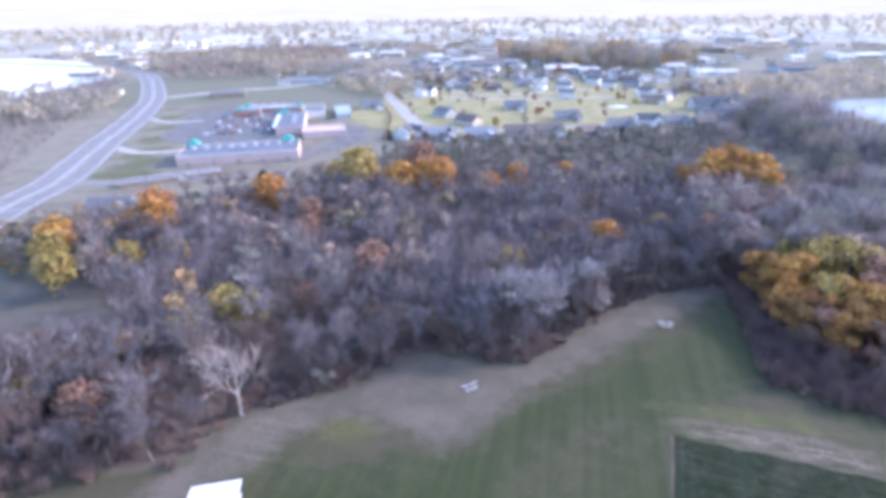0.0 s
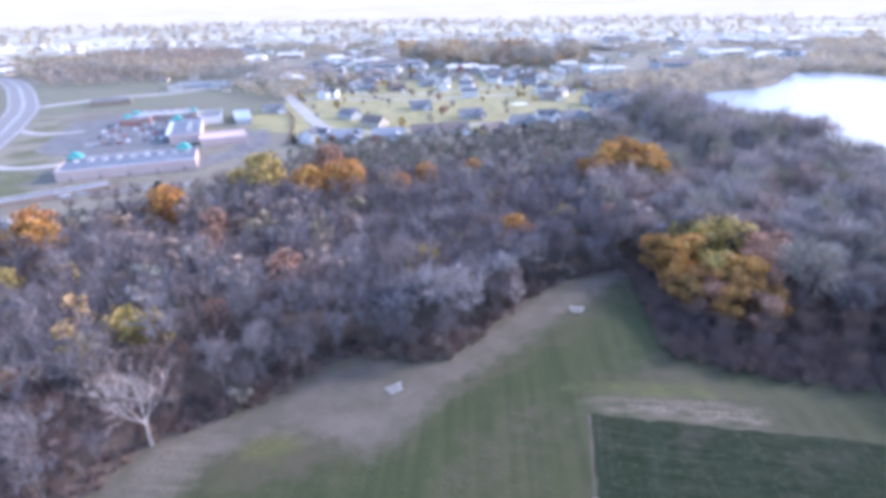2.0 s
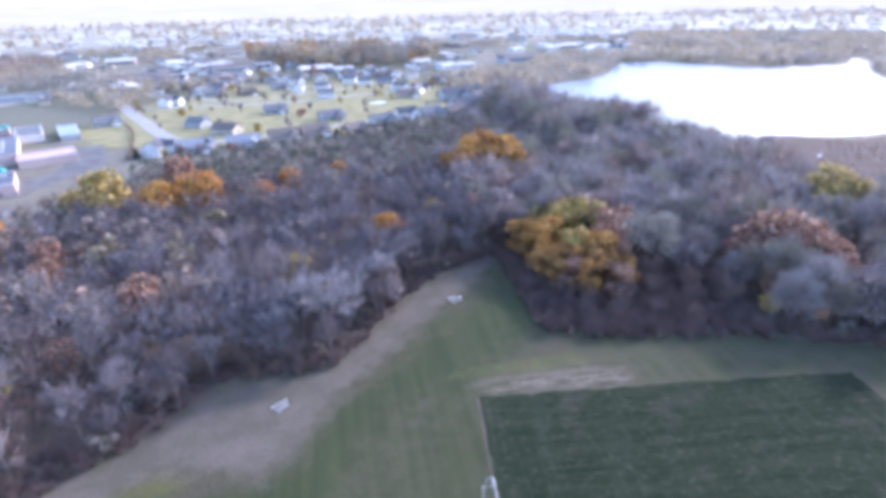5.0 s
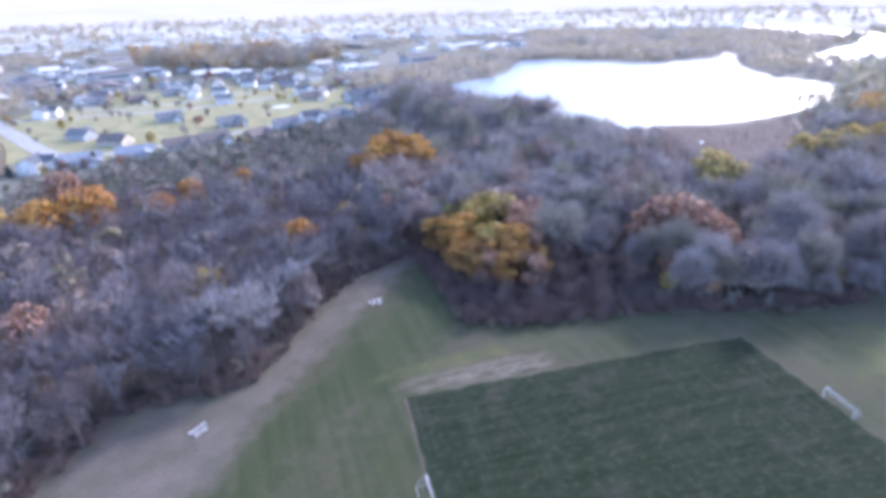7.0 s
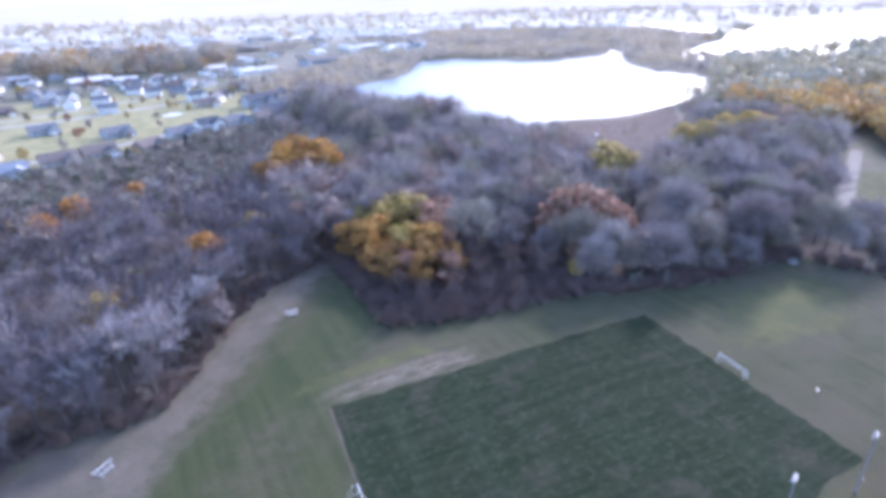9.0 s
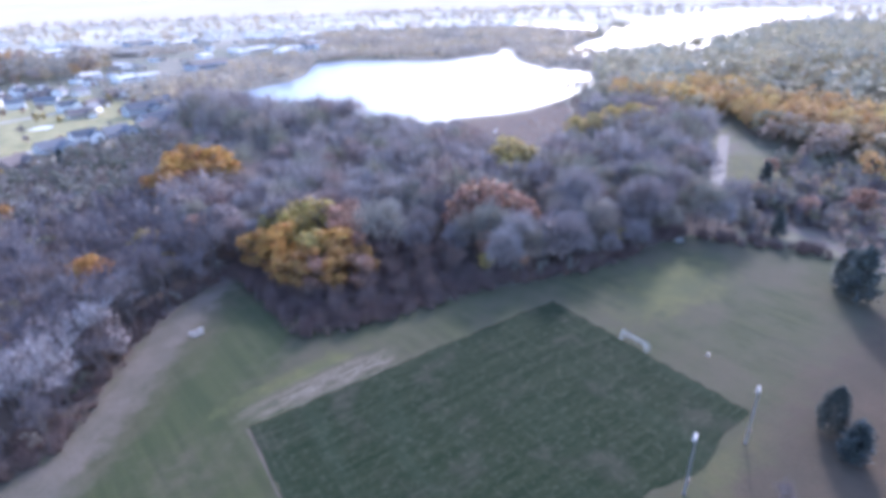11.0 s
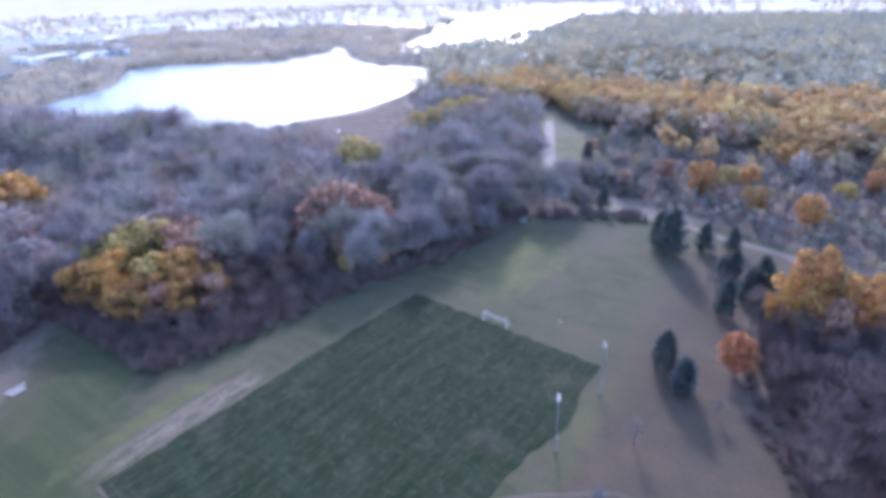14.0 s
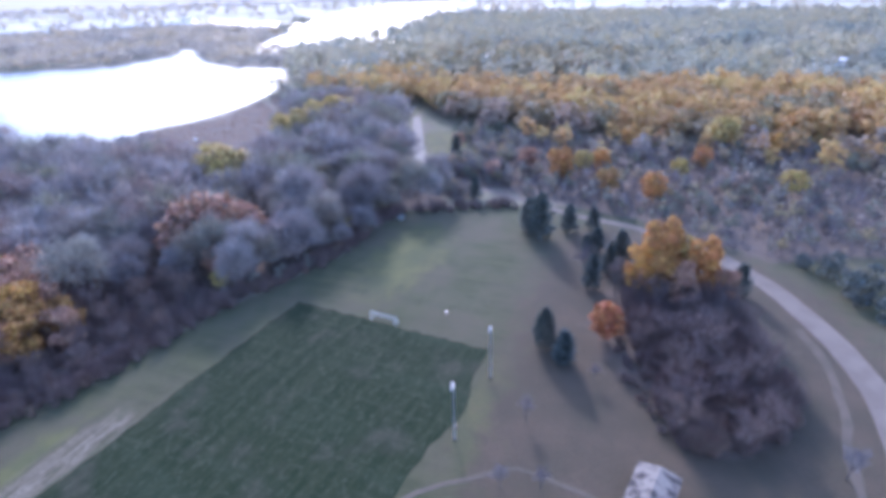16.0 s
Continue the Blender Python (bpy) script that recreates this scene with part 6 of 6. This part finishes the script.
# ---- things on the meadow ----
def build_goal():
    g = thing("goal", "white football goal with a sagging net", "goal", "goals of the pitch")
    w, h, d = 7.32, 2.44, 2.0
    for x in (-w / 2, w / 2):
        part("post", rods([((x, 0, 0), (x, 0, h), 0.07)]), WHITE, g)
        part("back_stay", rods([((x, 0, h), (x, d * 0.4, h), 0.03), ((x, d * 0.4, h), (x, d, 0.05), 0.03), ((x, 0, 0.06), (x, d, 0.06), 0.03)]), WHITE, g)
    part("crossbar", rods([((-w / 2 - 0.06, 0, h), (w / 2 + 0.06, 0, h), 0.07)]), WHITE, g)
    part("ground_bar", rods([((-w / 2, d, 0.06), (w / 2, d, 0.06), 0.03)]), WHITE, g)
    lines = []
    for i in range(25):
        x = -w / 2 + w * i / 24
        lines += [((x, d * 0.4, h - 0.05), (x, d, 0.08), 0.004), ((x, 0, h), (x, d * 0.4, h - 0.05), 0.004)]
    for j in range(9):
        s = j / 8
        y, z = d * (0.4 + 0.6 * s), (h - 0.05) * (1 - s) + 0.08 * s
        lines.append(((-w / 2, y, z), (w / 2, y, z), 0.004))
    part("net", rods(lines, 3), NET, g, "pale cord net")
    return g


goal = build_goal()
goal.matrix_basis = pose(111.3, 59.2, 0.05, 0, 0, -96)
copy_thing(goal, pose(21.2, 68.2, 0.05, 0, 0, 84))


def build_bench():
    b = thing("bleacher", "small white two-row plank bleacher on the grass", "bleacher", "bleachers round the meadow")
    for y, z, ln in ((0.0, 0.45, 3.0), (1.1, 0.95, 4.2)):
        part("seat_plank", boxes(((0, y, z), (ln, 0.24, 0.05))), WHITE, b)
        part("foot_rail", boxes(((0, y - 0.3, z - 0.3), (ln, 0.1, 0.05))), GALV, b)
    for x in (-1.3, 1.3):
        part("frame", rods([((x, -0.4, 0.03), (x, 1.4, 0.03), 0.04), ((x, 0, 0), (x, 0, 0.44), 0.04), ((x, 1.1, 0), (x, 1.1, 0.94), 0.04), ((x, -0.3, 0.15), (x, 1.1, 0.75), 0.04)], 6), GALV, b)
    return b


bench = build_bench()
bench.matrix_basis = pose(-18.7, 102.4, 0, 0, 0, 38)
copy_thing(bench, pose(29, 140.9, 0, 0, 0, 5))
copy_thing(bench, pose(179.5, 83, 0, 0, 0, -10))


def build_floodlight():
    f = thing("floodlight", "tall grey floodlight pole with white lamp heads", "floodlight", "floodlights by the pitch")
    part("pole", rods([((0, 0, 0), (0, 0, 13.6), 0.17, 0.11)], 10), GALV, f)
    part("base", boxes(((0, 0, 0.15), (0.6, 0.6, 0.3))), LOT, f, "concrete base")
    part("switch_box", boxes(((0, -0.28, 3.2), (0.55, 0.3, 0.9))), SIDING[3], f, "dark switch box")
    part("crossarm", boxes(((0, 0, 13.0), (1.9, 0.1, 0.1)), ((0, 0, 13.5), (1.9, 0.1, 0.1))), GALV, f)
    for i in range(3):
        for z in (13.0, 13.5):
            bm = bmesh.new()
            bmesh.ops.create_cone(bm, cap_ends=True, segments=12, radius1=0.2, radius2=0.12, depth=0.34, matrix=pose(-0.75 + i * 0.75, 0.3, z, 125, 0, 0))
            part("lamp_head", bm, LENS, f, "white lamp head")
    return f


flood = build_floodlight()
flood.matrix_basis = pose(98, 25.6, 0, 0, 0, 14)
copy_thing(flood, pose(77.6, 27.5, 0, 0, 0, 14))


def build_shelter(name, label, at, turn, lx, ly, h, roof_mat):
    s = thing(name, label, "shelter", at=at, turn=turn)
    for x in (-lx / 2 + 0.3, 0, lx / 2 - 0.3):
        for y in (-ly / 2 + 0.3, ly / 2 - 0.3):
            part("post", boxes(((x, y, h / 2), (0.16, 0.16, h))), WOOD, s)
    for k in (-1, 1):
        bm = bmesh.new()
        e, r = h, h + ly * 0.12
        v = [bm.verts.new(p) for p in ((-lx / 2 - 0.4, k * (ly / 2 + 0.4), e), (lx / 2 + 0.4, k * (ly / 2 + 0.4), e), (lx / 2 + 0.4, 0, r), (-lx / 2 - 0.4, 0, r))]
        f = bm.faces.new(v if k < 0 else v[::-1])
        q = bmesh.ops.extrude_face_region(bm, geom=[f])
        bmesh.ops.translate(bm, vec=(0, 0, 0.14), verts=[w for w in q["geom"] if isinstance(w, bmesh.types.BMVert)])
        bmesh.ops.recalc_face_normals(bm, faces=bm.faces)
        part("roof_slope", bm, roof_mat, s, "sloping roof sheet")
    part("floor_slab", boxes(((0, 0, 0.08), (lx, ly, 0.16))), PALE_ROOF, s, "concrete slab")
    for x in (-lx * 0.22, lx * 0.22):
        part("table_top", boxes(((x, 0, 0.76), (1.9, 0.75, 0.06))), WOOD, s)
        part("table_seat", boxes(((x, -0.75, 0.45), (1.9, 0.28, 0.05)), ((x, 0.75, 0.45), (1.9, 0.28, 0.05)), ((x, 0, 0.42), (0.12, 1.7, 0.1)), ((x, 0, 0.45), (0.2, 0.2, 0.6))), WOOD, s)
    return s


build_shelter("picnic_shelter", "open picnic shelter with a dark-patched pale roof", (74.8, -9.7, 0), -14, 9.2, 6.9, 2.4, PATCHY_ROOF)
build_shelter("white_shelter", "open shelter with a white roof at the wood's edge", (-57, 58.8, 0), 25, 8.0, 7.0, 2.8, WHITE)
t = thing("target_board", "small pale board on legs in the grass", "sign", at=(120, 44, 0), turn=40)
part("board", boxes(((0, 0, 0.75), (1.2, 0.08, 0.7))), GALV, t)
for x in (-0.6, 0.6):
    part("leg", boxes(((x, 0.06, 0.5), (0.08, 0.06, 1.0))), WOOD, t)


def build_boat():
    b = thing("boat", "small white boat drawn up on the marsh", "boat")
    bm = bmesh.new()
    rings = []
    for i in range(9):
        s = i / 8
        w = 1.1 * math.sin(min(1.0, 0.25 + s * 1.2) * math.pi / 2) * (1 - max(0, s - 0.6) ** 2 * 5.6)
        x = -3 + 6 * s
        rings.append([bm.verts.new(p) for p in ((x, -w, 0.9), (x, -w * 0.6, 0.15), (x, w * 0.6, 0.15), (x, w, 0.9), (x, w * 0.9, 0.55), (x, -w * 0.9, 0.55))])
    for a, c in zip(rings, rings[1:]):
        for i in range(6):
            j = (i + 1) % 6
            bm.faces.new((a[i], a[j], c[j], c[i]))
    bm.faces.new(rings[0])
    bm.faces.new(rings[-1][::-1])
    bmesh.ops.recalc_face_normals(bm, faces=bm.faces)
    part("hull", bm, WHITE, b)
    part("thwart", boxes(((-0.8, 0, 0.7), (0.3, 1.6, 0.05)), ((0.9, 0, 0.7), (0.3, 1.5, 0.05))), WOOD, b)
    return b


boat = build_boat()
boat.matrix_basis = pose(258, 254, 0, 0, 0, 40)

# the patterns from which copies were made stand in the woods and streets as well
for i, o in enumerate(BARE):
    o.matrix_basis = pose(20 + 13 * i, 205 + 9 * (i % 2), 0)
PALE.matrix_basis = pose(-84, 96, 0)
GREY.matrix_basis = pose(-26, 130, 0)
for i, o in enumerate(DOME):
    o.matrix_basis = pose(130 + 14 * i, 170 + 9 * (i % 2), 0)
for i, o in enumerate(FULL.values()):
    o.matrix_basis = pose(345 + 9 * i, -90 + 14 * (i % 2), 0)
for i, (k, pair) in enumerate(LEAFY.items()):
    for j, o in enumerate(pair):
        o.matrix_basis = pose(345 + 11 * i, -20 + 17 * j, 0)
for i, o in enumerate(GARDEN):
    o.matrix_basis = pose(-150 + 60 * i, 690 + 30 * i, 0)
THIN.matrix_basis = pose(118, -20, 0)
CEDAR.matrix_basis = pose(-150, 205, 0)
PINE.matrix_basis = pose(-142, 222, 0)
for i, o in enumerate(HOUSES):
    o.matrix_basis = pose(-250 + 36 * i, 860 + 20 * (i % 2), 0, 0, 0, 20 * i)
